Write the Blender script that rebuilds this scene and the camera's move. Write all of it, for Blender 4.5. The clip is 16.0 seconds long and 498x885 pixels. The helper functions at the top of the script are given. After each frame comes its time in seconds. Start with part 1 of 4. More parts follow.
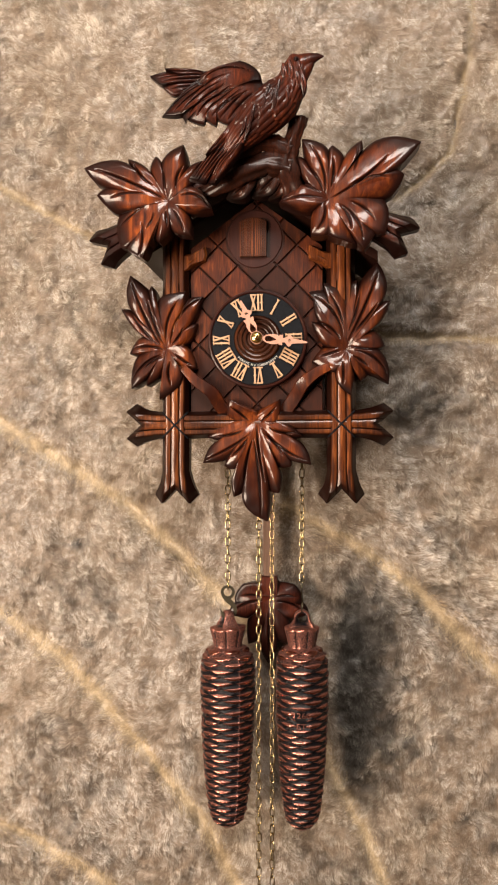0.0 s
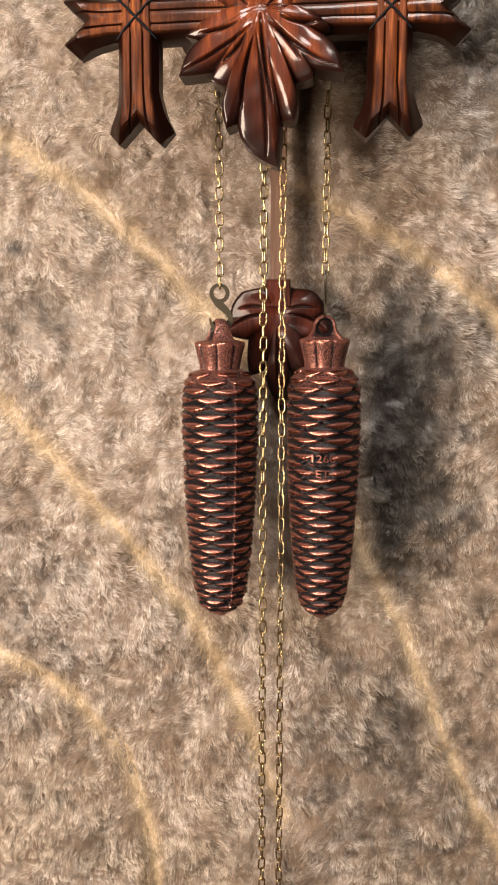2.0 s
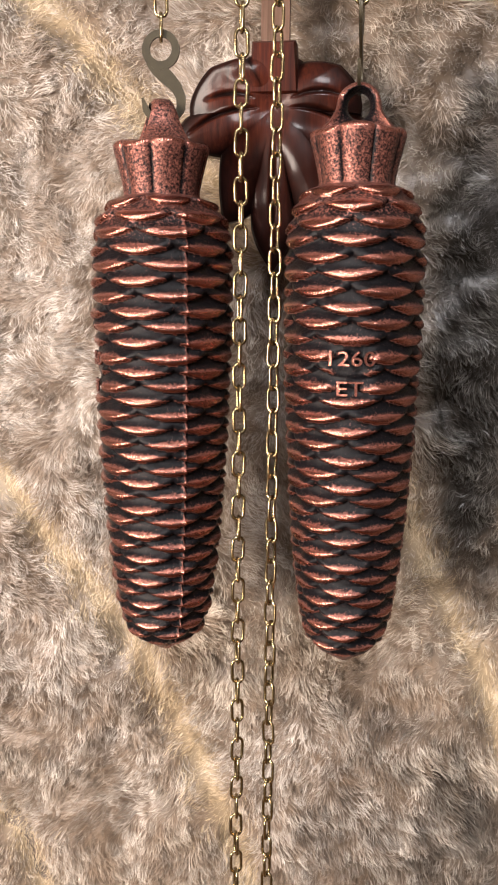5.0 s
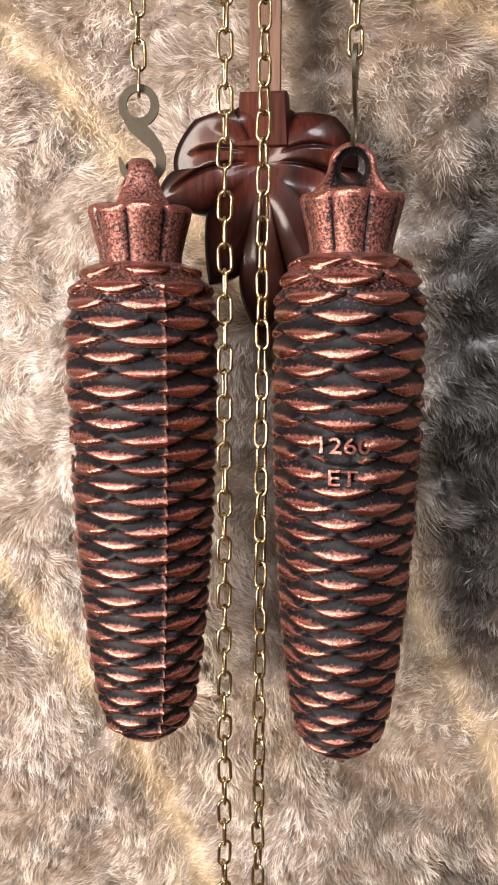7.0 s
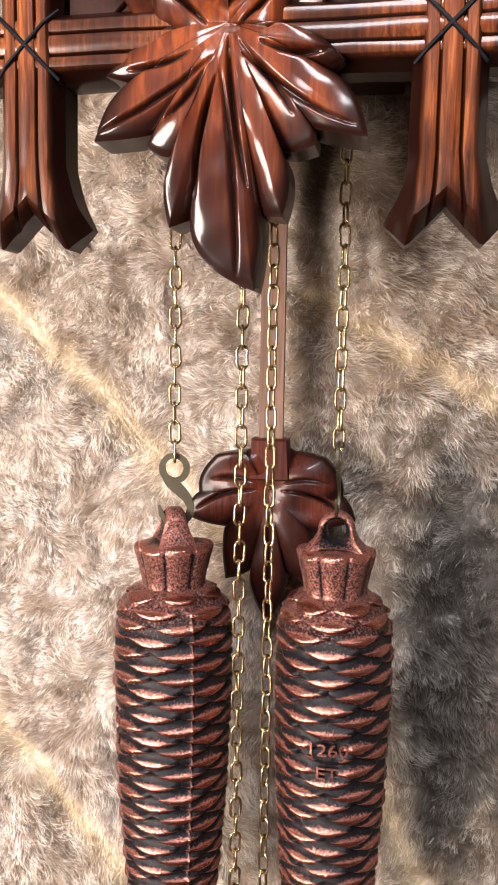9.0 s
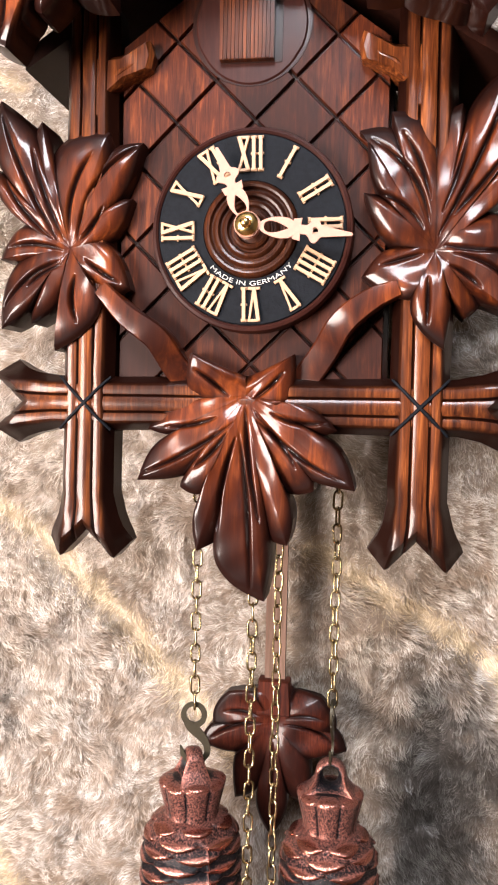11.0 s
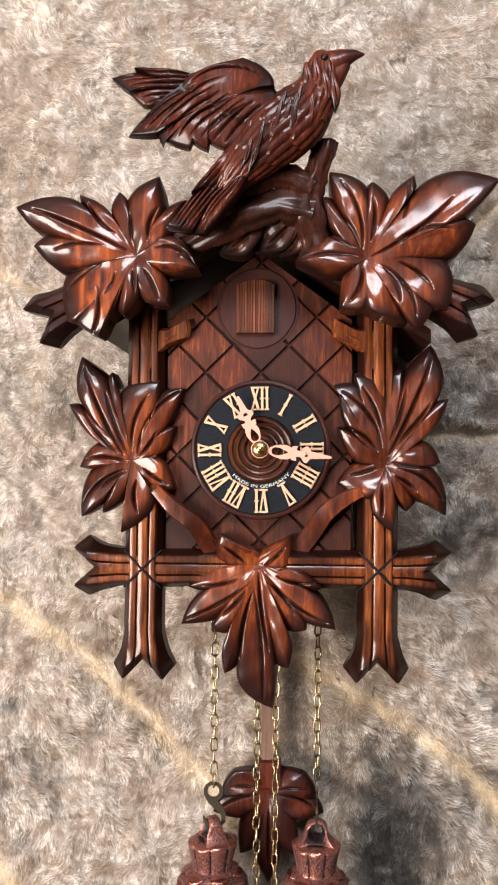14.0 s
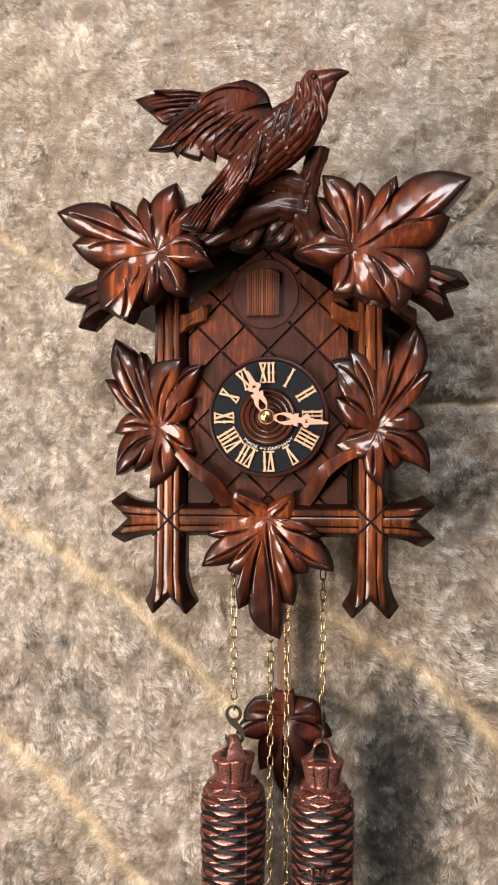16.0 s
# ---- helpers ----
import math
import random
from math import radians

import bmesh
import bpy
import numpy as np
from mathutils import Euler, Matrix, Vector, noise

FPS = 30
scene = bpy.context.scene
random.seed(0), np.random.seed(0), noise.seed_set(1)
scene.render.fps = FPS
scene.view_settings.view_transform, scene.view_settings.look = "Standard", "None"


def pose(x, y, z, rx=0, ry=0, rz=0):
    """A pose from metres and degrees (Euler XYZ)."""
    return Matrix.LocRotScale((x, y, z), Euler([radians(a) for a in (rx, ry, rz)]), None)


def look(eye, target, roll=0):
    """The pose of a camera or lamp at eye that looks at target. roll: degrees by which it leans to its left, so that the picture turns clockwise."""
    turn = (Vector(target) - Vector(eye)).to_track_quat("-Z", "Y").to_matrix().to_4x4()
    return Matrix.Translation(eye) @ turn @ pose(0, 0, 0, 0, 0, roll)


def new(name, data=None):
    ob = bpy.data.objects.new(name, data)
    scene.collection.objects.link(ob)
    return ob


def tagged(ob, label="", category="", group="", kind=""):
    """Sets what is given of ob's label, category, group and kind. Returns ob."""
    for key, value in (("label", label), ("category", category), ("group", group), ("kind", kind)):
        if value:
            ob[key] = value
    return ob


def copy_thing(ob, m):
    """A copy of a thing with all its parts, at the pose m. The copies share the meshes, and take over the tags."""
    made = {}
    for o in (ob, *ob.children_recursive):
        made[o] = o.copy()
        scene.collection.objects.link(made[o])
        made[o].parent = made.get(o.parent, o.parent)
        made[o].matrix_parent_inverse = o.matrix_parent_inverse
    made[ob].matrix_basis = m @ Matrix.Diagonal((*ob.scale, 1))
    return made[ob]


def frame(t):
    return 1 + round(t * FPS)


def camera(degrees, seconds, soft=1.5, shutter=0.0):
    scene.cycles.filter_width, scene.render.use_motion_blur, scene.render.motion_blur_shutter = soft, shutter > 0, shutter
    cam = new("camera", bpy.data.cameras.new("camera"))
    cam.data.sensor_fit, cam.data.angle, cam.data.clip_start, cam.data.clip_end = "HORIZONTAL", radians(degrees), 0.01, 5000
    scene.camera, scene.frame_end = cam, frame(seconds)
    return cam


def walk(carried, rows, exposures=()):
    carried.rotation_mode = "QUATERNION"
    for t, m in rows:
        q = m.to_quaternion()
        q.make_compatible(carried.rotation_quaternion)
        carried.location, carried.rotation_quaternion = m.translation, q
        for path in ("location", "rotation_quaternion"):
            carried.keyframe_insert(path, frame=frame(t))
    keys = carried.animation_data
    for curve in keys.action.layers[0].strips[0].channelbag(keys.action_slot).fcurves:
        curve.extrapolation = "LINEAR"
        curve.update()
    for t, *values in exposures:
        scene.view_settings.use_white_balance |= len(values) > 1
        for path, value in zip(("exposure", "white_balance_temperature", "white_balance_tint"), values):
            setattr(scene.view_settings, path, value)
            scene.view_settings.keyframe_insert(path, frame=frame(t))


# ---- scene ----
cam = camera(33.0, 16.0, soft=2.1)
METRES, EYE, TILT, LEAN, TURN = 1.032, 1.5232, 0.0, 0.0, 5.15
ROWS = [
    (0.0, 0.0, 0.0, 0.0, 0.0, 0.0, -0.0),
    (0.5, -0.0084, 0.0449, -0.0383, -0.37, -1.88, 0.15),
    (1.0, 0.012, 0.0847, -0.0797, 0.3, -4.42, -0.33),
    (1.5, 0.0258, 0.1253, -0.1094, 1.57, -6.85, -0.37),
    (2.0, 0.0062, 0.184, -0.1292, 0.82, -8.2, -0.05),
    (2.5, -0.0007, 0.2251, -0.1404, -0.86, -8.7, -0.47),
    (3.0, 0.0157, 0.281, -0.1605, 0.33, -9.36, -1.03),
    (5.5, 0.0242, 0.3991, -0.1858, 3.35, -9.63, -0.31),
    (6.0, 0.0265, 0.4099, -0.1868, 3.43, -9.82, -0.25),
    (6.5, 0.0278, 0.4154, -0.1865, 3.55, -9.77, -0.21),
    (7.0, 0.0289, 0.4116, -0.1662, 3.88, -9.25, -0.33),
    (7.5, 0.0307, 0.4034, -0.1435, 4.18, -8.66, -0.38),
    (8.0, 0.0327, 0.3875, -0.1173, 4.47, -8.11, -0.46),
    (8.5, 0.0318, 0.372, -0.0937, 4.47, -7.5, -0.71),
    (11.0, 0.028, 0.3045, 0.0122, 4.15, -2.41, -1.32),
    (11.5, 0.024, 0.2925, 0.0293, 4.01, -1.43, -1.41),
    (12.0, 0.0233, 0.2746, 0.0429, 4.03, -0.66, -1.35),
    (12.5, 0.0205, 0.2495, 0.0554, 3.63, 0.0, -1.37),
    (13.0, 0.0129, 0.2217, 0.0683, 2.65, 0.75, -1.42),
    (13.5, 0.001, 0.1939, 0.072, 0.79, 1.29, -1.09),
    (14.0, -0.0124, 0.1738, 0.0665, -1.71, 1.42, -0.59),
    (14.5, -0.0016, 0.1564, 0.063, -2.58, 1.17, -0.65),
    (15.0, 0.0256, 0.1247, 0.0659, 0.53, 0.7, -1.43),
    (15.5, 0.0413, 0.0906, 0.0614, 3.66, 0.17, -1.11),
    (16.0, 0.0178, 0.1077, 0.0595, 2.67, -0.11, -0.23),
]
EXPOSURES = [(0.0, -0.2, 7400, 14), (1.0, -0.06, 7300, 15), (3.0, -0.02, 7200, 17), (5.5, 0.15, 6400, 14), (8.5, 0.5, 6350, 15), (11.0, 0.5, 6200, 15), (13.0, 0.22, 6100, 12), (14.5, 0.18, 6100, 11), (16.0, 0.0, 6400, 10)]
walk(cam, [(t, pose(0.0516, -0.7075, EYE, TILT, LEAN, TURN) @ pose(METRES * x, METRES * y, METRES * z, 90 + pitch, roll, yaw)) for t, x, y, z, yaw, pitch, roll in ROWS], EXPOSURES)

# ---- light, world, exposure ----
world = bpy.data.worlds.new("room_air")
world.use_nodes = True
world.node_tree.nodes["Background"].inputs[0].default_value = (1.0, 0.9, 0.8, 1)
world.node_tree.nodes["Background"].inputs[1].default_value = 0.03
scene.world = world


def area_lamp(name, eye, target, size, watts, colour):
    data = bpy.data.lights.new(name, "AREA")
    data.shape, data.size, data.energy, data.color = "DISK", size, watts, colour
    ob = new(name, data)
    ob.matrix_world = look(eye, target)
    return ob


# an unseen lamp low on the one side, and an added fill light from above
area_lamp("standing_lamp_light", (-1.04, -1.5, 1.36), (0.0, 0, 1.72), 0.85, 82.0, (1.0, 0.86, 0.73))
area_lamp("ceiling_lamp_light", (0.08, -1.12, 2.44), (0.0, 0, 1.8), 0.65, 42.0, (0.98, 0.97, 0.96))

# ---- materials ----


def nodes_of(name):
    m = bpy.data.materials.new(name)
    m.use_nodes = True
    t = m.node_tree
    return m, t, t.nodes["Principled BSDF"]


def add(t, kind, **inputs):
    n = t.nodes.new(kind)
    for key, value in inputs.items():
        n.inputs[key].default_value = value
    return n


def coords(t, scale):
    c = t.nodes.new("ShaderNodeTexCoord")
    m = t.nodes.new("ShaderNodeMapping")
    m.inputs["Scale"].default_value = scale
    t.links.new(c.outputs["Object"], m.inputs["Vector"])
    return m.outputs["Vector"]


def noise_tex(t, vec, scale, detail=4, rough=0.55, distort=0.0):
    n = add(t, "ShaderNodeTexNoise", Scale=scale, Detail=detail, Roughness=rough, Distortion=distort)
    t.links.new(vec, n.inputs["Vector"])
    return n.outputs["Fac"]


def ramp(t, fac, *stops):
    r = t.nodes.new("ShaderNodeValToRGB")
    e = r.color_ramp.elements
    while len(e) < len(stops):
        e.new(0.5)
    for k, (pos, col) in zip(e, stops):
        k.position, k.color = pos, (*col, 1)
    t.links.new(fac, r.inputs["Fac"])
    return r.outputs["Color"]


def mixed(t, fac, a, b, kind="MIX"):
    m = t.nodes.new("ShaderNodeMix")
    m.data_type, m.blend_type = "RGBA", kind
    for slot, value in ((0, fac), (6, a), (7, b)):
        if isinstance(value, (float, int)):
            m.inputs[slot].default_value = value
        elif isinstance(value, tuple):
            m.inputs[slot].default_value = (*value, 1)
        else:
            t.links.new(value, m.inputs[slot])
    return m.outputs[2]


def bump(t, b, height, strength, distance=0.001):
    n = add(t, "ShaderNodeBump", Strength=strength, Distance=distance)
    t.links.new(height, n.inputs["Height"])
    t.links.new(n.outputs["Normal"], b.inputs["Normal"])


def attribute(t, name):
    a = t.nodes.new("ShaderNodeAttribute")
    a.attribute_name = name
    return a.outputs["Fac"]


def wood(name, dark, mid, light, rough=0.3, coat=0.7, grain=(900, 900, 60), stain_and_shade=True, fine=0.08, vary=0.12):
    """Stained, lacquered wood with the grain along z."""
    m, t, b = nodes_of(name)
    g = noise_tex(t, coords(t, grain), 1.0, 6, 0.6, 0.6)
    blotch = noise_tex(t, coords(t, (1, 1, 0.5)), 38, 4)
    col = ramp(t, g, (0.3, dark), (0.52, mid), (0.74, light))
    col = mixed(t, ramp(t, blotch, (0.42, (0, 0, 0)), (0.62, (0.85, 0.85, 0.85))), col, dark)
    # stained tips and rims, plus shade painted into cuts and creases
    if stain_and_shade:
        col = mixed(t, ramp(t, attribute(t, "stain_and_shade"), (0.0, (0, 0, 0)), (0.66, (1, 1, 1))), col, tuple(c * 0.5 for c in dark))
    info = t.nodes.new("ShaderNodeObjectInfo")
    col = mixed(t, 1.0, col, ramp(t, info.outputs["Random"], (0.0, (1 - vary,) * 3), (1.0, (1 + vary,) * 3)), "MULTIPLY")
    t.links.new(col, b.inputs["Base Color"])
    b.inputs["Roughness"].default_value = rough
    b.inputs["Coat Weight"].default_value = coat
    b.inputs["Coat Roughness"].default_value = 0.15
    b.inputs["Specular IOR Level"].default_value = 0.1
    bump(t, b, g, fine, 0.0005)
    return m


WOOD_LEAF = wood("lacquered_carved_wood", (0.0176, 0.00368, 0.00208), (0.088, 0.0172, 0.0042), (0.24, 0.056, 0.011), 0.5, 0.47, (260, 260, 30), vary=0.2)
WOOD_BAR = wood("lacquered_bar_wood", (0.0151, 0.00378, 0.00206), (0.0963, 0.0248, 0.00688), (0.248, 0.0757, 0.0186), 0.38, 0.3, (700, 700, 40))
WOOD_BOARD = wood("stained_board_wood", (0.015, 0.0033, 0.0018), (0.048, 0.0098, 0.0032), (0.125, 0.030, 0.0075), 0.5, 0.05, (700, 700, 60), stain_and_shade=False, vary=0.5)
WOOD_PLUM = wood("plum_stained_wood", (0.0177, 0.00468, 0.00364), (0.0286, 0.0078, 0.0052), (0.0442, 0.013, 0.0078), 0.44, 0.2, stain_and_shade=False)
WOOD_DARK = wood("dark_stained_wood", (0.010, 0.0035, 0.0025), (0.018, 0.0055, 0.0035), (0.032, 0.010, 0.006), 0.42, 0.3)
WOOD_BIRD = wood("carved_bird_wood", (0.010, 0.0026, 0.002), (0.042, 0.0085, 0.0038), (0.105, 0.022, 0.008), 0.42, 0.2)
WOOD_BRANCH = wood("carved_branch_wood", (0.008, 0.003, 0.002), (0.026, 0.007, 0.004), (0.07, 0.018, 0.007), 0.46, 0.14)
WOOD_BOB = wood("bob_wood", (0.0119, 0.0034, 0.00255), (0.0527, 0.011, 0.00595), (0.102, 0.0238, 0.0102), 0.42, 0.2)
WOOD_DOOR = wood("oak_door_wood", (0.0211, 0.00546, 0.00246), (0.0792, 0.0207, 0.00634), (0.167, 0.0493, 0.0145), 0.45, 0.2, (1500, 900, 30), False, vary=0.4)
WOOD_ROD = wood("pendulum_rod_wood", (0.11, 0.066, 0.048), (0.15, 0.092, 0.068), (0.19, 0.12, 0.09), 0.45, 0.2, stain_and_shade=False)

for matt in (WOOD_BOARD, WOOD_PLUM, WOOD_DOOR, WOOD_DARK):
    matt.node_tree.nodes["Principled BSDF"].inputs["Specular IOR Level"].default_value = 0.12


def plain(name, colour, rough, metal=0.0, vary=0.25, scale=400, relief=0.1, gloss=0.5):
    m, t, b = nodes_of(name)
    n = noise_tex(t, coords(t, (1, 1, 1)), scale, 5)
    col = ramp(t, n, (0.3, tuple(c * (1 - vary) for c in colour)), (0.7, tuple(min(1, c * (1 + vary)) for c in colour)))
    t.links.new(col, b.inputs["Base Color"])
    b.inputs["Roughness"].default_value, b.inputs["Metallic"].default_value = rough, metal
    b.inputs["Specular IOR Level"].default_value = gloss
    bump(t, b, n, relief, 0.0004)
    return m


DIAL_BLACK = plain("matt_black_dial", (0.005, 0.006, 0.008), 0.55, 0, 0.35, 700, 0.45, 0.06)
BONE = plain("pale_bone_wood", (0.386, 0.23, 0.129), 0.5, 0, 0.12, 700)
HAND = plain("pink_beige_plastic", (0.37, 0.185, 0.13), 0.45, 0, 0.08, 500)
BRASS = plain("bright_brass", (0.72, 0.52, 0.20), 0.22, 1.0, 0.15, 300)
CHAIN_BRASS = plain("chain_brass", (0.35, 0.275, 0.15), 0.27, 1.0, 0.25, 250)
HOOK_STEEL = plain("olive_passivated_steel", (0.034, 0.028, 0.016), 0.45, 0.6, 0.2, 300)
WHITE_PRINT = plain("white_print", (0.38, 0.37, 0.35), 0.5, 0, 0.05)
ROOM_WALL = plain("room_plaster", (0.13, 0.105, 0.085), 0.9, 0, 0.06, 8)
ROOM_FLOOR = wood("floor_boards_wood", (0.10, 0.05, 0.025), (0.17, 0.09, 0.045), (0.24, 0.13, 0.07), 0.4, 0.2, (60, 6, 60), False)


def cast_copper():
    """Cast iron with a blackened ground and copper plating rubbed bright on the high places."""
    m, t, b = nodes_of("antique_copper")
    v = coords(t, (1, 1, 1))
    speck = noise_tex(t, v, 1300, 6, 0.8)
    broad = noise_tex(t, v, 120, 3)
    wear = t.nodes.new("ShaderNodeMath")
    wear.operation = "MULTIPLY_ADD"
    t.links.new(speck, wear.inputs[0])
    wear.inputs[1].default_value = 1.9
    t.links.new(attribute(t, "wear"), wear.inputs[2])
    lift = t.nodes.new("ShaderNodeMath")
    lift.operation = "MULTIPLY_ADD"
    t.links.new(broad, lift.inputs[0])
    lift.inputs[1].default_value = 0.25
    t.links.new(wear.outputs[0], lift.inputs[2])
    half = t.nodes.new("ShaderNodeMath")
    half.operation = "MULTIPLY"
    half.inputs[1].default_value = 0.5
    t.links.new(lift.outputs[0], half.inputs[0])
    fac = ramp(t, half.outputs[0], (0.64, (0, 0, 0)), (0.90, (1, 1, 1)))
    copper = ramp(t, speck, (0.32, (0.16, 0.056, 0.044)), (0.66, (0.56, 0.235, 0.18)))
    soot = ramp(t, speck, (0.45, (0.0025, 0.0025, 0.0035)), (0.70, (0.012, 0.0115, 0.013)))
    t.links.new(mixed(t, fac, soot, copper), b.inputs["Base Color"])
    t.links.new(mixed(t, fac, (0.0, 0.0, 0.0), (1.0, 1.0, 1.0)), b.inputs["Metallic"])
    t.links.new(mixed(t, fac, (0.34, 0.34, 0.34), (0.27, 0.27, 0.27)), b.inputs["Roughness"])
    b.inputs["Specular IOR Level"].default_value = 0.13
    bump(t, b, speck, 0.4, 0.0004)
    return m


COPPER = cast_copper()


def fur(name, hair=True):
    """Hair with a deeper undercoat and lighter tips; beige and grey pelt, yellowish where it is parted; the grey also
    holds painted shade.
    """
    m, t, b = nodes_of(name)
    v = coords(t, (1, 1, 1))
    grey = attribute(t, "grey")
    tip = attribute(t, "tip")
    seam = attribute(t, "seam")
    patch = noise_tex(t, v, 34, 5, 0.62, 0.8)
    broad = noise_tex(t, v, 7, 4, 0.6, 0.3)
    geo = t.nodes.new("ShaderNodeNewGeometry")
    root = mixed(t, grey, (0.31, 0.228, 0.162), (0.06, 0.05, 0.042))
    root = mixed(t, seam, root, (0.60, 0.48, 0.32))
    ends = mixed(t, ramp(t, broad, (0.42, (0, 0, 0)), (0.60, (1, 1, 1))), (0.98, 0.95, 0.905), (0.96, 0.90, 0.79))
    ends = mixed(t, seam, ends, (0.82, 0.71, 0.53))
    reach = t.nodes.new("ShaderNodeMath")
    reach.operation = "MULTIPLY"
    t.links.new(tip, reach.inputs[0])
    fleck = noise_tex(t, v, 170, 3, 0.6, 0.6)
    t.links.new(mixed(t, 1.0, ramp(t, patch, (0.38, (0.3, 0.3, 0.3)), (0.56, (1, 1, 1))), ramp(t, fleck, (0.38, (0.30, 0.30, 0.30)), (0.52, (1, 1, 1))), "MULTIPLY"), reach.inputs[1])
    # grey tone and painted shade reach the tips too
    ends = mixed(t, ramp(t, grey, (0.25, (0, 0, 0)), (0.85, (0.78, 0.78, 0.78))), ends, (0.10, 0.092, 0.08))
    col = mixed(t, reach.outputs[0], root, ends)
    strand = ramp(t, geo.outputs["Random Per Island"], (0.0, (0.66, 0.645, 0.63)), (0.5, (0.93, 0.925, 0.92)), (0.9, (1.06, 1.06, 1.06)))
    col = mixed(t, 1.0, col, strand, "MULTIPLY")
    t.links.new(col, b.inputs["Base Color"])
    b.inputs["Roughness"].default_value = 0.36
    b.inputs["Sheen Weight"].default_value = 0.1
    # hair is lit by the lie of its tuft, and lets light through
    if hair:
        lie = t.nodes.new("ShaderNodeAttribute")
        lie.attribute_name = "lie"
        t.links.new(lie.outputs["Vector"], b.inputs["Normal"])
    thin = t.nodes.new("ShaderNodeBsdfTranslucent")
    t.links.new(col, thin.inputs["Color"])
    both = t.nodes.new("ShaderNodeMixShader")
    both.inputs[0].default_value = 0.35
    t.links.new(b.outputs[0], both.inputs[1])
    t.links.new(thin.outputs[0], both.inputs[2])
    t.links.new(both.outputs[0], t.nodes["Material Output"].inputs["Surface"])
    return m


FUR = fur("grey_beige_fur")
SKIN = fur("pelt_skin", False)

# ---- building helpers ----
MM = 0.001
HUB = (0.0, 0.0, 1.6)


def v3(x, d, z):
    """Millimetres to the right of the dial's middle, out from the wall, above the dial's middle."""
    return Vector((x * MM, -d * MM, z * MM))


def part(name, bm, material, parent, label="", sharp=38, recalc=True):
    if recalc:
        bmesh.ops.recalc_face_normals(bm, faces=bm.faces)
    me = bpy.data.meshes.new(name)
    bm.to_mesh(me)
    bm.free()
    for p in me.polygons:
        p.use_smooth = True
    me.set_sharp_from_angle(angle=radians(sharp))
    me.materials.append(material)
    ob = new(name, me)
    ob.parent = parent
    if label:
        ob["label"] = label
    return ob


def thing(name, place, label, category, group=""):
    ob = new(name)
    ob.empty_display_size = 0.02
    ob.location = place
    return tagged(ob, label, category, group)


def box(bm, x0, x1, d0, d1, z0, z1, bevel=0.0):
    c = [bm.verts.new(v3(x, d, z)) for x in (x0, x1) for d in (d0, d1) for z in (z0, z1)]
    faces = [bm.faces.new([c[i] for i in f]) for f in ((0, 1, 3, 2), (4, 6, 7, 5), (0, 4, 5, 1), (2, 3, 7, 6), (0, 2, 6, 4), (1, 5, 7, 3))]
    if bevel:
        edges = {e for f in faces for e in f.edges}
        bmesh.ops.bevel(bm, geom=list(edges), offset=bevel * MM, segments=2, affect="EDGES", profile=0.5)


def prism(bm, outline, d0, d1, bevel=0.0):
    """A flat plate of that outline in x and z, from depth d0 (back) to d1 (front), its front edge rounded."""
    n = len(outline)
    rows = [[bm.verts.new(v3(x, d0, z)) for x, z in outline]]
    if bevel:
        cx, cz = sum(p[0] for p in outline) / n, sum(p[1] for p in outline) / n
        rows.append([bm.verts.new(v3(x, d1 - bevel, z)) for x, z in outline])
        inner = []
        for x, z in outline:
            r = math.hypot(x - cx, z - cz) or 1
            k = max(0.0, 1 - bevel / r)
            inner.append(bm.verts.new(v3(cx + (x - cx) * k, d1, cz + (z - cz) * k)))
        rows.append(inner)
    else:
        rows.append([bm.verts.new(v3(x, d1, z)) for x, z in outline])
    for a, b in zip(rows, rows[1:]):
        for i in range(n):
            bm.faces.new((a[i], a[(i + 1) % n], b[(i + 1) % n], b[i]))
    bm.faces.new(rows[0])
    bm.faces.new(rows[-1])


def lathe_face(bm, cx, cz, profile, n=96):
    """A turned plate seen from the front: rings of (radius, depth) round an axis out from the wall."""
    rings = [[bm.verts.new(v3(cx + r * math.cos(a), d, cz + r * math.sin(a))) for a in (2 * math.pi * i / n for i in range(n))] for r, d in profile]
    for a, b in zip(rings, rings[1:]):
        for i in range(n):
            bm.faces.new((a[i], a[(i + 1) % n], b[(i + 1) % n], b[i]))
    bm.faces.new(rings[0])
    bm.faces.new(rings[-1])


def tube(bm, points, radii, n=12, flat=1.0, wobble=0.0):
    """A rounded branch through points (x, d, z) with a radius at each."""
    pts = [v3(*p) for p in points]
    rings = []
    for i, p in enumerate(pts):
        way = (pts[min(i + 1, len(pts) - 1)] - pts[max(i - 1, 0)]).normalized()
        side = way.cross(Vector((0, 1, 0)))
        side = side.normalized() if side.length > 1e-4 else Vector((1, 0, 0))
        up = side.cross(way).normalized()
        ring = []
        for k in range(n):
            a = 2 * math.pi * k / n
            r = radii[i] * MM * (1 + wobble * (math.sin(5 * a + 0.3 * i) + 0.6 * math.sin(9 * a - 0.25 * i)))
            ring.append(bm.verts.new(p + side * (r * math.cos(a)) + up * (r * math.sin(a) * flat)))
        rings.append(ring)
    for a, b in zip(rings, rings[1:]):
        for i in range(n):
            bm.faces.new((a[i], a[(i + 1) % n], b[(i + 1) % n], b[i]))
    bm.faces.new(rings[0])
    bm.faces.new(rings[-1])


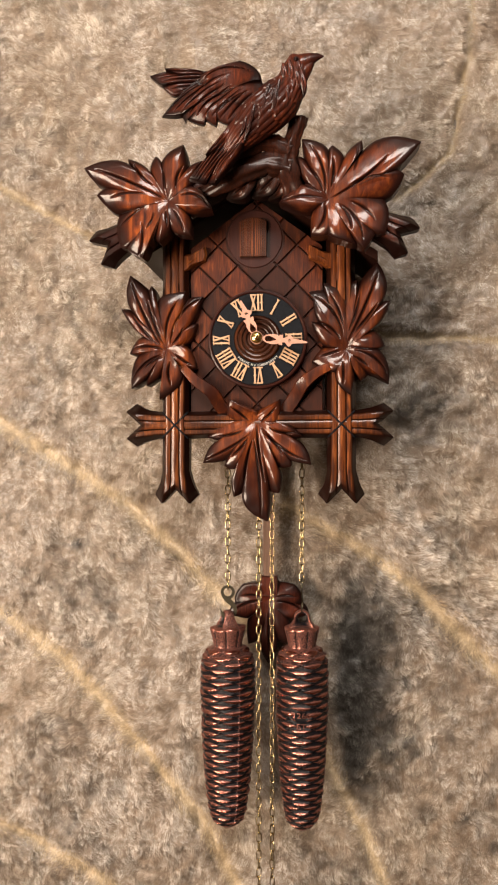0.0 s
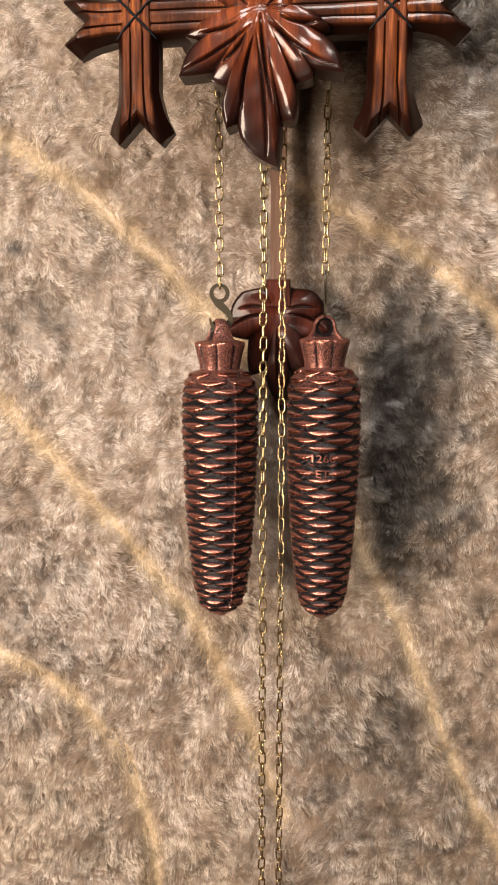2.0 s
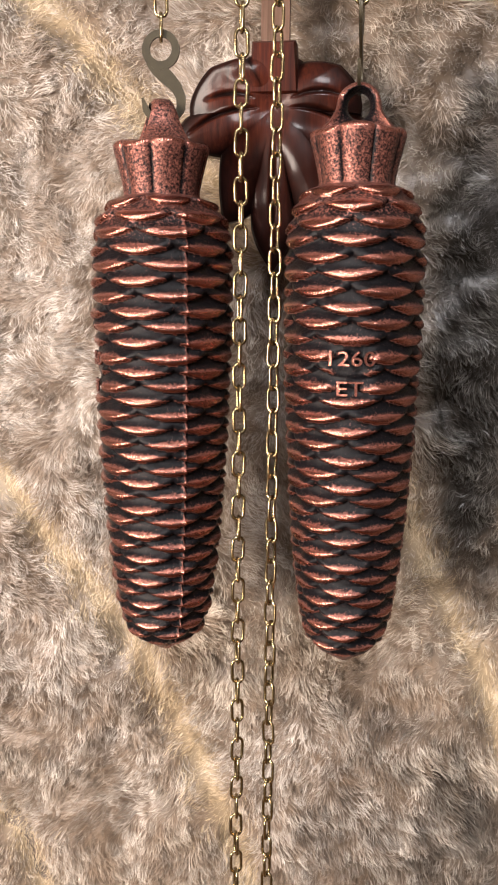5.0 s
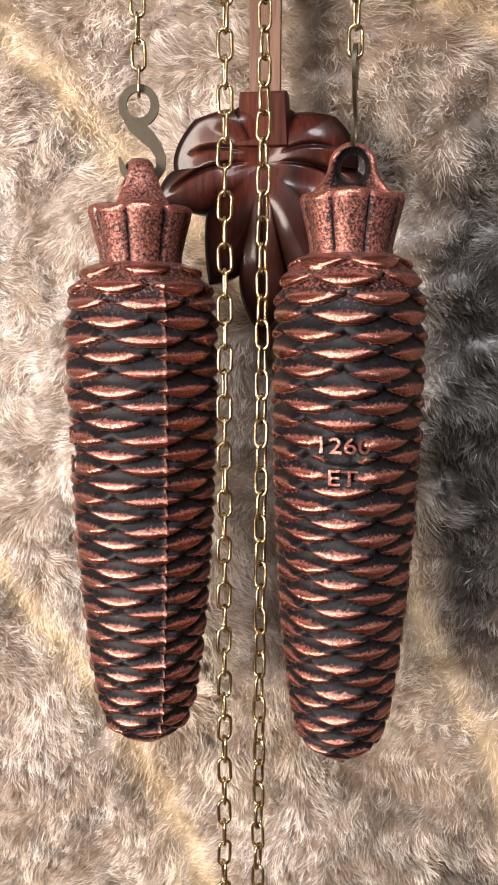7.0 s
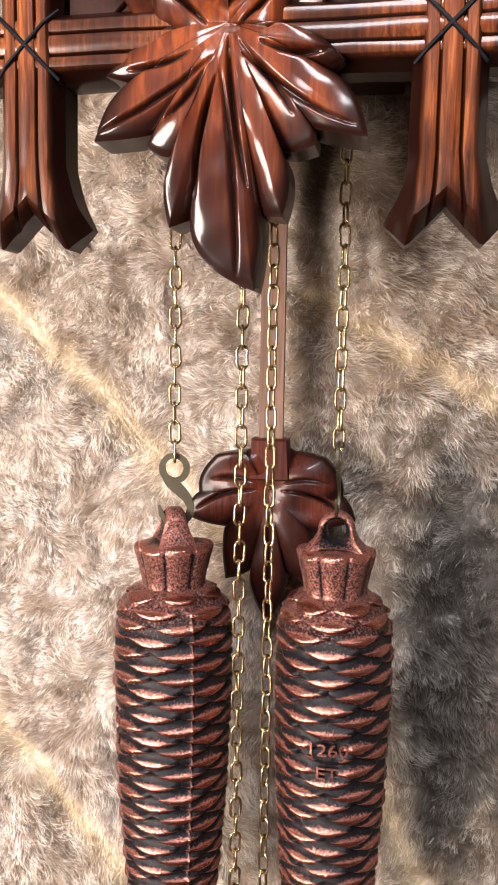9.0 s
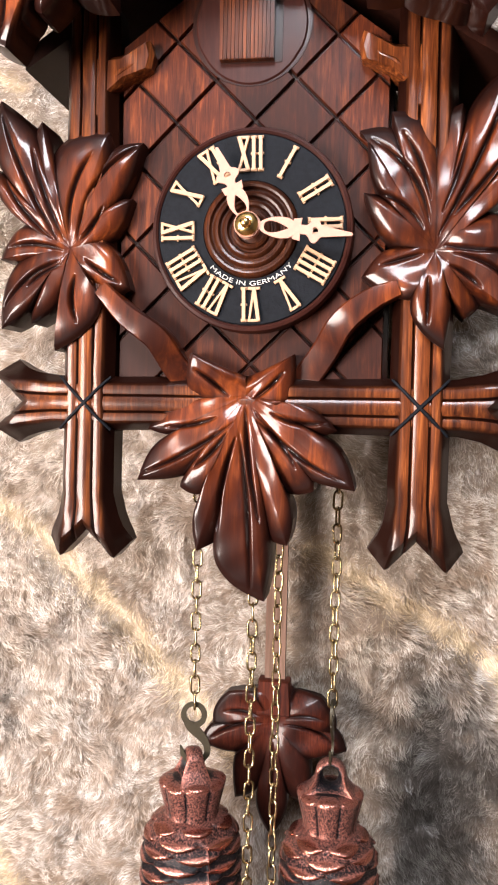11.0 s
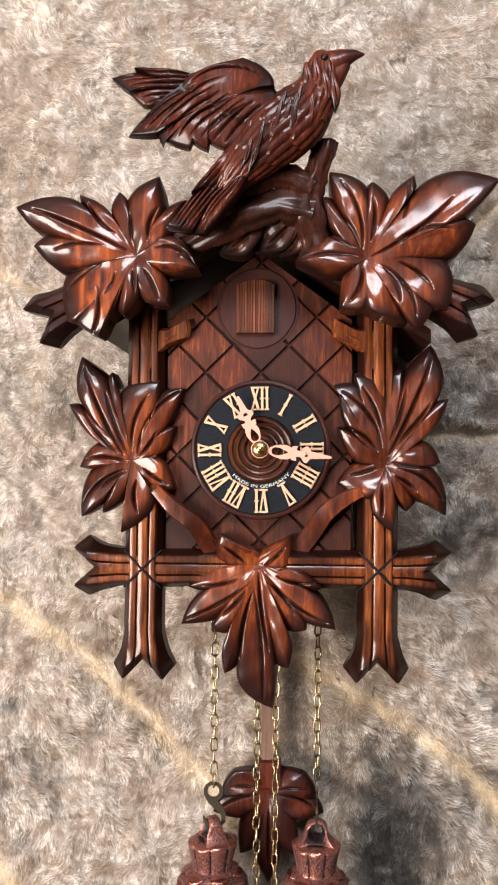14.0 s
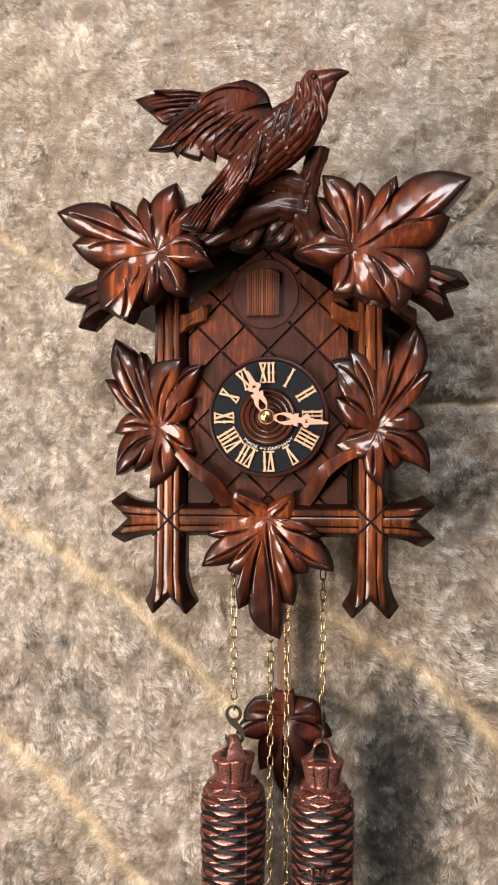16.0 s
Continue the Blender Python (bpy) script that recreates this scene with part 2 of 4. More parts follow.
def smooth_run(points, n=5):
    """More points along a rounded curve through the given ones."""
    pts = [Vector(p) for p in points]
    out = []
    for i in range(len(pts) - 1):
        p0, p1, p2, p3 = pts[max(i - 1, 0)], pts[i], pts[i + 1], pts[min(i + 2, len(pts) - 1)]
        for k in range(n):
            t = k / n
            out.append(tuple(0.5 * (2 * p1 + (p2 - p0) * t + (2 * p0 - 5 * p1 + 4 * p2 - p3) * t * t + (3 * p1 - p0 - 3 * p2 + p3) * t ** 3)))
    return out + [tuple(pts[-1])]


def smooth01(a, b, x):
    t = min(1.0, max(0.0, (x - a) / (b - a)))
    return t * t * (3 - 2 * t)


ACROSS = (-1, -0.94, -0.8, -0.62, -0.44, -0.27, -0.13, -0.06, 0, 0.06, 0.13, 0.27, 0.44, 0.62, 0.8, 0.94, 1)


def lobe(bm, c, tip, width, d0, thick, bend=0.0, rise=3.0, droop=7.0, vein=1.7, bulge=0.11, waist=0.30, widest=0.50, slits=(), dark=0.85, ns=20, tilt=0.0, vein_to=0.8, blunt=False):
    """One carved, pointed lobe of a leaf: a swelling face with a cut midrib, drooping to its tip, on a solid back."""
    stain_and_shade = bm.verts.layers.float.get("stain_and_shade") or bm.verts.layers.float.new("stain_and_shade")
    ax = Vector((tip[0] - c[0], tip[1] - c[1]))
    length = ax.length
    ax /= length
    perp = Vector((-ax.y, ax.x))
    grid = []
    for i in range(ns + 1):
        s = (i / ns) ** 0.9
        mid = Vector(c) + ax * (length * s) + perp * (bend * length * (math.sin(math.pi * s) - 0.35 * math.sin(2 * math.pi * s)))
        if s < widest:
            hw = waist + (1 - waist) * math.sin(math.pi / 2 * s / widest)
        else:
            k = (s - widest) / (1 - widest)
            hw = max(0.02, math.sqrt(max(0, 1 - k ** 2.4)) if blunt else (1 - k ** 1.6) ** 0.95)
        hw *= width / 2
        row = []
        for u in ACROSS:
            p = mid + perp * (u * hw)
            h = d0 + rise * math.sin(math.pi * min(1, s * 0.95)) - droop * s ** 2.4
            h += bulge * 2 * hw * (1 - abs(u) ** 2.0) ** 0.8 + tilt * u * hw * smooth01(0, 0.4, s)
            h -= vein * math.exp(-(u / 0.075) ** 2) * smooth01(0.08, 0.34, s) * (1 - smooth01(vein_to - 0.22, vein_to, s))
            for su, s0, s1 in slits:
                h -= 1.6 * math.exp(-((u - su * (0.5 + 0.5 * s)) / 0.09) ** 2) * smooth01(s0, s0 + 0.16, s) * (1 - smooth01(s1 - 0.16, s1, s))
            vert = bm.verts.new(v3(p.x, h, p.y))
            # stained tip and edges; the shade of the midrib cut is painted in
            vert[stain_and_shade] = dark * max(smooth01(0.55, 1.0, s), smooth01(0.62, 0.96, abs(u))) + 0.6 * math.exp(-(u / 0.06) ** 2) * smooth01(0.1, 0.3, s) * (1 - smooth01(vein_to - 0.1, vein_to, s))
            row.append(vert)
        grid.append(row)
    for a, b in zip(grid, grid[1:]):
        for j in range(len(ACROSS) - 1):
            bm.faces.new((a[j], a[j + 1], b[j + 1], b[j]))
    border = [r[0] for r in grid] + grid[-1][1:] + [r[-1] for r in reversed(grid[:-1])] + list(reversed(grid[0][1:-1]))
    back = []
    for q in border:
        vert = bm.verts.new((q.co.x, -(d0 - thick) * MM, q.co.z))
        vert[stain_and_shade] = 1.0
        back.append(vert)
    n = len(border)
    for i in range(n):
        bm.faces.new((border[i], border[(i + 1) % n], back[(i + 1) % n], back[i]))
    bm.faces.new(back)


def carved_leaf(bm, c, d0, lobes, slits, thick, ridge=0.22, rise=1.8, fall=3.5, cut=0.8):
    """A carved leaf round its middle c. lobes, clockwise: tip x and z, x and z of the notch after it, and how far the edge
    up to the tip and the edge down from it bow outwards. slits: tapered gouge cuts from x, z to x, z, their bow and depth."""
    stain_and_shade = bm.verts.layers.float.get("stain_and_shade") or bm.verts.layers.float.new("stain_and_shade")
    c = Vector(c)
    gouges = []
    lap, wave, turn = random.choice((3, 4)), random.uniform(0.9, 1.3), random.uniform(0, 6.28)
    for x0, z0, x1, z1, bow, deep in slits:
        way = Vector((x1 - x0, z1 - z0))
        mid = Vector((x0 + x1, z0 + z1)) / 2 + Vector((-way.y, way.x)) * bow
        ctrl = mid * 2 - Vector((x0 + x1, z0 + z1)) / 2
        run = np.array([[(1 - k) ** 2 * x0 + 2 * k * (1 - k) * ctrl.x + k * k * x1, (1 - k) ** 2 * z0 + 2 * k * (1 - k) * ctrl.y + k * k * z1] for k in np.linspace(0, 1, 11)])
        gouges.append((run, deep))
    for i, (tx, tz, nx, nz, b0, b1) in enumerate(lobes):
        start, tip, end = Vector(lobes[i - 1][2:4]) - c, Vector((tx, tz)) - c, Vector((nx, nz)) - c
        edge, us = [], []
        for p, q, bow, u0 in ((start, tip, b0, -1.0), (tip, end, b1, 0.0)):
            way = q - p
            lean = 0.36 if u0 else 0.64
            ctrl = p + way * lean + Vector((-way.y, way.x)) * (1.35 * bow)
            n = max(6, min(84, int(way.length / 0.45)))
            for k in range(n + (u0 == 0.0)):
                t = k / n
                edge.append(p * (1 - t) ** 2 + ctrl * (2 * t * (1 - t)) + q * t * t)
                us.append(u0 + t)
        reach = tip.length
        rows = max(16, min(100, int(reach / 0.6)))
        ss = np.array([(k + 1) / rows for k in range(rows)] )
        ss = np.unique(np.concatenate((ss, (0.985, 0.993))))
        e, u = np.array([tuple(q) for q in edge]), np.array(us)
        wide = max((end - start).length / 2, 3.0)
        px, pz = c.x + ss[:, None] * e[None, :, 0], c.y + ss[:, None] * e[None, :, 1]
        S, U = np.broadcast_arrays(ss[:, None], u[None, :])
        far = np.hypot(px - c.x, pz - c.y)
        hw = wide * np.sin(np.minimum(1.0, S * 1.1) * math.pi * 0.6)

        def soft(a, b, x):
            t = np.clip((x - a) / (b - a), 0, 1)
            return t * t * (3 - 2 * t)
        hump, down = rise * random.uniform(0.6, 1.4), fall * random.uniform(0.5, 1.4)
        side = random.choice((-1, 1)) * random.uniform(0.10, 0.30)
        h = d0 - 1.6 * np.exp(-(far / 7) ** 2) + hump * np.sin(math.pi * 0.9 * S) - down * S ** 2.4
        h = h + ridge * hw * (1 - np.abs(U) ** 2.2) * soft(0.35, 1.0, S) + side * U * hw * soft(0.3, 0.85, S) + wave * np.sin(lap * np.arctan2(pz - c.y, px - c.x) + turn) * soft(4, 18, far)
        h = h + 0.12 * np.sin(0.35 * px + 0.22 * pz) + 0.1 * np.sin(0.47 * pz - 0.3 * px + i)
        h = h - 0.7 * soft(0.93, 1.0, S) ** 2
        # stained tip and rim, and painted shade along the crease between lobes
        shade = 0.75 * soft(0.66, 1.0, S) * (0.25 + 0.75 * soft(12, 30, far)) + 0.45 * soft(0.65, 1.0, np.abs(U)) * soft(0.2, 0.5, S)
        for run, deep in gouges:
            near = np.full(px.shape, 1e9)
            along = np.zeros(px.shape)
            for k, ((ax, az), (bx, bz)) in enumerate(zip(run, run[1:])):
                t = np.clip(((px - ax) * (bx - ax) + (pz - az) * (bz - az)) / ((bx - ax) ** 2 + (bz - az) ** 2), 0, 1)
                away = np.hypot(px - ax - t * (bx - ax), pz - az - t * (bz - az))
                along = np.where(away < near, (k + t) / 10, along)
                near = np.minimum(near, away)
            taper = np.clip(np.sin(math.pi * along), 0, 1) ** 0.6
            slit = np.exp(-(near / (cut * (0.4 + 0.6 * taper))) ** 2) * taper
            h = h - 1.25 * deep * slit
            # each gouge gets its shade as dark colour
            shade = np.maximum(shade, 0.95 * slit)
        mid = bm.verts.new(v3(c.x, d0 - 1.7, c.y))
        mid[stain_and_shade] = 0.3
        grid = []
        for j in range(len(ss)):
            row = []
            for k in range(len(u)):
                vert = bm.verts.new(v3(px[j, k], h[j, k], pz[j, k]))
                vert[stain_and_shade] = min(1.0, shade[j, k])
                row.append(vert)
            grid.append(row)
        m = len(us)
        for j in range(m - 1):
            bm.faces.new((mid, grid[0][j], grid[0][j + 1]))
        for x, y in zip(grid, grid[1:]):
            for j in range(m - 1):
                bm.faces.new((x[j], x[j + 1], y[j + 1], y[j]))
        rim = [g[0] for g in grid] + grid[-1][1:] + [g[-1] for g in reversed(grid[:-1])]
        back = []
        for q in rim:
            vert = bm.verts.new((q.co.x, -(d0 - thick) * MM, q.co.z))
            vert[stain_and_shade] = 1.0
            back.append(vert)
        for j in range(len(rim) - 1):
            bm.faces.new((rim[j], rim[j + 1], back[j + 1], back[j]))
        bm.faces.new(back)


def notched_bar(bm, p0, p1, hw, flare, d0, thick, notch0=True, notch1=True, grooves=(-0.32, 0.28)):
    """A carved bar from p0 to p1 with long grooves and fishtail ends that widen."""
    stain_and_shade = bm.verts.layers.float.get("stain_and_shade") or bm.verts.layers.float.new("stain_and_shade")
    ax = Vector((p1[0] - p0[0], p1[1] - p0[1]))
    length = ax.length
    ax /= length
    perp = Vector((-ax.y, ax.x))
    us = sorted({round(-1 + k / 14, 4) for k in range(29)} | {g + q for g in grooves for q in (-0.06, -0.03, 0, 0.03, 0.06)})
    reeds = [-0.95, *grooves, 0.95]
    stations = [0, 0.02, 4, 8, 13, 18, 24, 32] + [32 + (length - 64) * k / 8 for k in range(1, 8)] + [length - q for q in (32, 24, 18, 13, 8, 4, 0.02, 0)]
    grid = []
    for i, s in enumerate(stations):
        e0, e1 = s, length - s
        row = []
        for u in us:
            end = np.interp(abs(u), (0, 0.62, 1), (11.0, 0.0, 7.0))
            pos, ww, dd = s, hw, 0.0
            if notch0 and e0 < 32:
                k = 1 - e0 / 32
                ww, pos = hw + flare * k ** 2.2, s + end * k ** 1.2
                dd = 5.5 * smooth01(0.78, 1.0, k)
            if notch1 and e1 < 32:
                k = 1 - e1 / 32
                ww, pos = hw + flare * k ** 2.2, s - end * k ** 1.2
                dd = 5.5 * smooth01(0.78, 1.0, k)
            p = Vector(p0) + ax * pos + perp * (u * ww * (1 + 0.025 * math.sin(0.17 * s + 2 * (u > 0)) + 0.015 * math.sin(0.43 * s)))
            h = d0 - dd - 1.4 * u * u - 4.6 * max(0.0, (abs(u) - 0.68) / 0.32)
            for r0, r1 in zip(reeds, reeds[1:]):
                if r0 < u < r1:
                    h += 0.6 * (1 - ((2 * u - r0 - r1) / (r1 - r0)) ** 2)
            h += 0.25 * math.sin(0.21 * s + 3 * u) + 0.2 * math.sin(0.5 * s + 7 * u)
            for g in grooves:
                h -= 0.9 * max(0, 1 - abs(u - g) / 0.06)
            vert = bm.verts.new(v3(p.x, h, p.y))
            # stained edges and ends; shade of the grooves painted in
            vert[stain_and_shade] = 0.95 * smooth01(0.5, 0.9, abs(u)) + 0.7 * max(smooth01(16, 2, e0) if notch0 else 0, smooth01(16, 2, e1) if notch1 else 0) + (0.6 if any(abs(u - g) < 0.05 for g in grooves) else 0)
            row.append(vert)
        grid.append(row)
    for a, b in zip(grid, grid[1:]):
        for j in range(len(us) - 1):
            bm.faces.new((a[j], a[j + 1], b[j + 1], b[j]))
    border = [r[0] for r in grid] + grid[-1][1:] + [r[-1] for r in reversed(grid[:-1])] + list(reversed(grid[0][1:-1]))
    back = []
    for q in border:
        vert = bm.verts.new((q.co.x, -(d0 - thick) * MM, q.co.z))
        vert[stain_and_shade] = 1.0
        back.append(vert)
    n = len(border)
    for i in range(n):
        bm.faces.new((border[i], border[(i + 1) % n], back[(i + 1) % n], back[i]))
    bm.faces.new(back)


def lettering(text, size):
    """The flat outline mesh of a word in the built-in font: vertices (x, y) centred, and faces."""
    cu = bpy.data.curves.new("lettering", "FONT")
    cu.body, cu.size, cu.align_x, cu.extrude, cu.resolution_u = text, size, "CENTER", 0.0, 3
    ob = bpy.data.objects.new("lettering", cu)
    scene.collection.objects.link(ob)
    bpy.context.view_layer.update()
    me = bpy.data.meshes.new_from_object(ob.evaluated_get(bpy.context.evaluated_depsgraph_get()))
    vs, fs = [tuple(q.co) for q in me.vertices], [tuple(p.vertices) for p in me.polygons]
    bpy.data.objects.remove(ob)
    bpy.data.meshes.remove(me)
    return vs, fs


# ---- the room that closes the place ----
def slab(name, x0, x1, y0, y1, z0, z1, material):
    bm = bmesh.new()
    box(bm, x0 * 1000, x1 * 1000, -y1 * 1000, -y0 * 1000, z0 * 1000, z1 * 1000)
    ob = part(name, bm, material, None)
    return tagged(ob, kind="structure")


slab("wall_north", -1.8, 1.8, 0.012, 0.13, 0.0, 2.5, ROOM_WALL)
slab("wall_south", -1.8, 1.8, -3.1, -3.0, 0.0, 2.5, ROOM_WALL)
slab("wall_west", -1.9, -1.8, -3.1, 0.13, 0.0, 2.5, ROOM_WALL)
slab("wall_east", 1.8, 1.9, -3.1, 0.13, 0.0, 2.5, ROOM_WALL)
slab("floor", -1.9, 1.9, -3.1, 0.13, -0.1, 0.0, ROOM_FLOOR)
slab("ceiling", -1.9, 1.9, -3.1, 0.13, 2.5, 2.6, ROOM_WALL)

# ---- the cuckoo clock ----
clock = thing("cuckoo_clock", HUB, "dark brown carved wooden cuckoo clock with five leaves and a bird", "clock")

bm = bmesh.new()
box(bm, -50, 52, 2, 78, -56, 66, 0.8)
part("case", bm, WOOD_DARK, clock)

# front board: a dark ground with proud lozenges between the cut lines
BOARD = [(-48, -58), (50, -58), (50, 68), (1, 104), (-48, 68)]
bm = bmesh.new()
prism(bm, BOARD, 77, 84.2)
board = part("front_board", bm, WOOD_DARK, clock)


def clipped(poly, keep):
    """The part of a convex outline on the left of each side of another."""
    for i in range(len(keep)):
        (ax, az), (bx, bz) = keep[i], keep[(i + 1) % len(keep)]
        out = []
        for j in range(len(poly)):
            p, q = poly[j], poly[(j + 1) % len(poly)]
            sp = (bx - ax) * (p[1] - az) - (bz - az) * (p[0] - ax)
            sq = (bx - ax) * (q[1] - az) - (bz - az) * (q[0] - ax)
            if sp >= 0:
                out.append(p)
            if sp * sq < 0:
                k = sp / (sp - sq)
                out.append((p[0] + (q[0] - p[0]) * k, p[1] + (q[1] - p[1]) * k))
        poly = out
        if len(poly) < 3:
            return []
    return poly


STEP = 29.4
for i in range(-6, 7):
    for j in range(-6, 7):
        cx, cz = 2 + (i + j) * STEP / 2, 40 + (i - j) * STEP / 2 + STEP / 2
        h = STEP / 2 - 0.75
        piece = clipped([(cx - h, cz), (cx, cz - h), (cx + h, cz), (cx, cz + h)], BOARD)
        if len(piece) >= 3:
            bm = bmesh.new()
            prism(bm, piece, 84, 86.0, 0.55)
            part("lozenge", bm, WOOD_BOARD, board)

# the plain rounded field round the cuckoo's door, in a dark cut
bm = bmesh.new()
lathe_face(bm, 0, 74, [(21.9, 84), (21.9, 86.3), (1, 86.3)], 48)
part("field_cut", bm, WOOD_DARK, board)
bm = bmesh.new()
prism(bm, [(0 + 20.5 * math.cos(a) * (1 if math.sin(a) > -0.4 else 0.98), 74 + 21.5 * math.sin(a)) for a in (2 * math.pi * k / 48 for k in range(48))], 84, 86.9, 0.6)
part("door_field", bm, WOOD_PLUM, board)
# dark plate behind the door; its right strip stands for the door's cast shade
bm = bmesh.new()
arch = [(-11, 60), (11.5, 60), (11.5, 84)] + [(11.5 - 3.5 * (1 - math.cos(a)), 84 + 5.5 * math.sin(a)) for a in (0.4, 0.8, 1.2, 1.57)] + [(-7.5 - 3.5 * math.sin(a), 84 + 5.5 * math.cos(a)) for a in (0.0, 0.4, 0.8, 1.2)] + [(-11, 84)]
prism(bm, arch, 84, 87.2)
part("door_opening", bm, WOOD_DARK, board)
bm = bmesh.new()
box(bm, -10.8, 8.8, 85, 89.4, 60.5, 86.4)
door = part("cuckoo_door", bm, WOOD_DARK, clock, "small ribbed oak cuckoo door, closed")
for k in range(14):
    x0 = -11 + 1.42 * k
    top = 85.0 + 4.0 * math.sin(math.pi * (k + 0.5) / 14) ** 0.5
    bm = bmesh.new()
    prism(bm, [(x0, 60.4), (x0 + 1.2, 60.4), (x0 + 1.2, top), (x0, top)], 85.5, 90.2, 0.3)
    part("slat", bm, WOOD_DOOR, door)

# dial
DX, DZ = 2.5, -1.0
bm = bmesh.new()
lathe_face(bm, DX, DZ, [(36.5, 85), (36.5, 92.0), (36.0, 93.2), (35.0, 93.6), (34.2, 93.0), (34.0, 92.2), (2, 92.2)])
dial = part("dial", bm, WOOD_PLUM, clock)
bm = bmesh.new()
lathe_face(bm, DX, DZ, [(33.9, 92.0), (33.9, 93.1), (33.6, 93.4), (17.4, 93.4), (17.2, 92.0)])
part("dial_ring", bm, DIAL_BLACK, dial, "matt black dial ring")
bm = bmesh.new()
rings = [(17.1, 92.0), (17.0, 94.2)]
for k in range(4):
    r = 16.4 - 3.2 * k
    rings += [(r, 95.0 - 0.25 * k), (r - 0.7, 95.5 - 0.3 * k), (r - 1.5, 95.3 - 0.3 * k), (r - 2.1, 93.6 - 0.3 * k), (r - 2.7, 93.6 - 0.3 * k)]
lathe_face(bm, DX, DZ, rings + [(2.0, 93.6)])
part("rosette", bm, WOOD_DOOR, dial, "turned wooden rosette")


def stroke(bm, x0, y0, x1, y1, w, place, d0=93.2, d1=94.9):
    """A straight bar of a numeral, from (x0, y0) to (x1, y1) in the numeral's own plane."""
    dx, dy = x1 - x0, y1 - y0
    r = math.hypot(dx, dy)
    nx, ny = -dy / r * w / 2, dx / r * w / 2
    prism(bm, [place(x0 + nx, y0 + ny), place(x0 - nx, y0 - ny), place(x1 - nx, y1 - ny), place(x1 + nx, y1 + ny)], d0, d1, 0.2)


def numeral(text, hour):
    bm = bmesh.new()
    a = math.radians(91.2 - 30 * hour)
    mid, tall = 26.6, 6.0

    def place(x, y):
        r = mid + y
        return DX + r * math.cos(a) + x * math.sin(a), DZ + r * math.sin(a) - x * math.cos(a)
    wide = {"I": 2.5, "V": 4.8, "X": 4.8}
    total = sum(wide[c] for c in text)
    x = -total / 2
    for c in text:
        w = wide[c]
        m = x + w / 2
        if c == "I":
            stroke(bm, m, -tall, m, tall, 1.25, place)
        elif c == "V":
            stroke(bm, m - 1.7, tall, m, -tall, 1.35, place)
            stroke(bm, m + 1.7, tall, m, -tall, 0.8, place, 93.2, 94.7)
        else:
            stroke(bm, m - 1.7, tall, m + 1.7, -tall, 1.35, place)
            stroke(bm, m + 1.7, tall, m - 1.7, -tall, 0.9, place, 93.2, 94.7)
        for y in (-tall + 0.3, tall - 0.3):
            stroke(bm, m - w / 2 + 0.15, y, m + w / 2 - 0.15, y, 1.0, place, 93.2, 94.5)
        if c == "I":
            stroke(bm, m - w / 2 + 0.1, 0, m + w / 2 - 0.1, 0, 0.8, place, 93.2, 94.4)
        x += w
    part("numeral", bm, BONE, dial, "pale roman numeral " + text)


for hour, text in enumerate(("I", "II", "III", "IIII", "V", "VI", "VII", "VIII", "IX", "X", "XI", "XII"), 1):
    numeral(text, hour)
for hour in (2, 4, 8, 10):
    bm = bmesh.new()
    a = math.radians(90 - 30 * hour)
    lathe_face(bm, DX + 32.6 * math.cos(a), DZ + 32.6 * math.sin(a), [(0.55, 93.2), (0.5, 94.0), (0.2, 94.2)], 12)
    part("pin", bm, BRASS, dial)

vs, fs = lettering("MADE IN GERMANY", 2.35)
bm = bmesh.new()
put = []
for x, y, _ in vs:
    a = math.radians(-88.5) + x * 1.55 / 19.0
    r = 19.9 - y
    put.append(bm.verts.new(v3(DX + r * math.cos(a), 93.85, DZ + r * math.sin(a))))
for f in fs:
    bm.faces.new([put[i] for i in f])
part("maker_lettering", bm, WHITE_PRINT, dial, "white words MADE IN GERMANY", recalc=False)


def ring_plate(bm, centre, outer, inner, d0, d1, n=28):
    """A flat plate between two closed outlines given as functions of the angle."""
    def loop(f, d):
        return [bm.verts.new(v3(*(lambda q: (q[0], d, q[1]))(f(2 * math.pi * k / n)))) for k in range(n)]
    loops = [loop(outer, d0), loop(outer, d1), loop(inner, d1), loop(inner, d0)]
    for a, b in zip(loops, loops[1:] + loops[:1]):
        for i in range(n):
            bm.faces.new((a[i], a[(i + 1) % n], b[(i + 1) % n], b[i]))


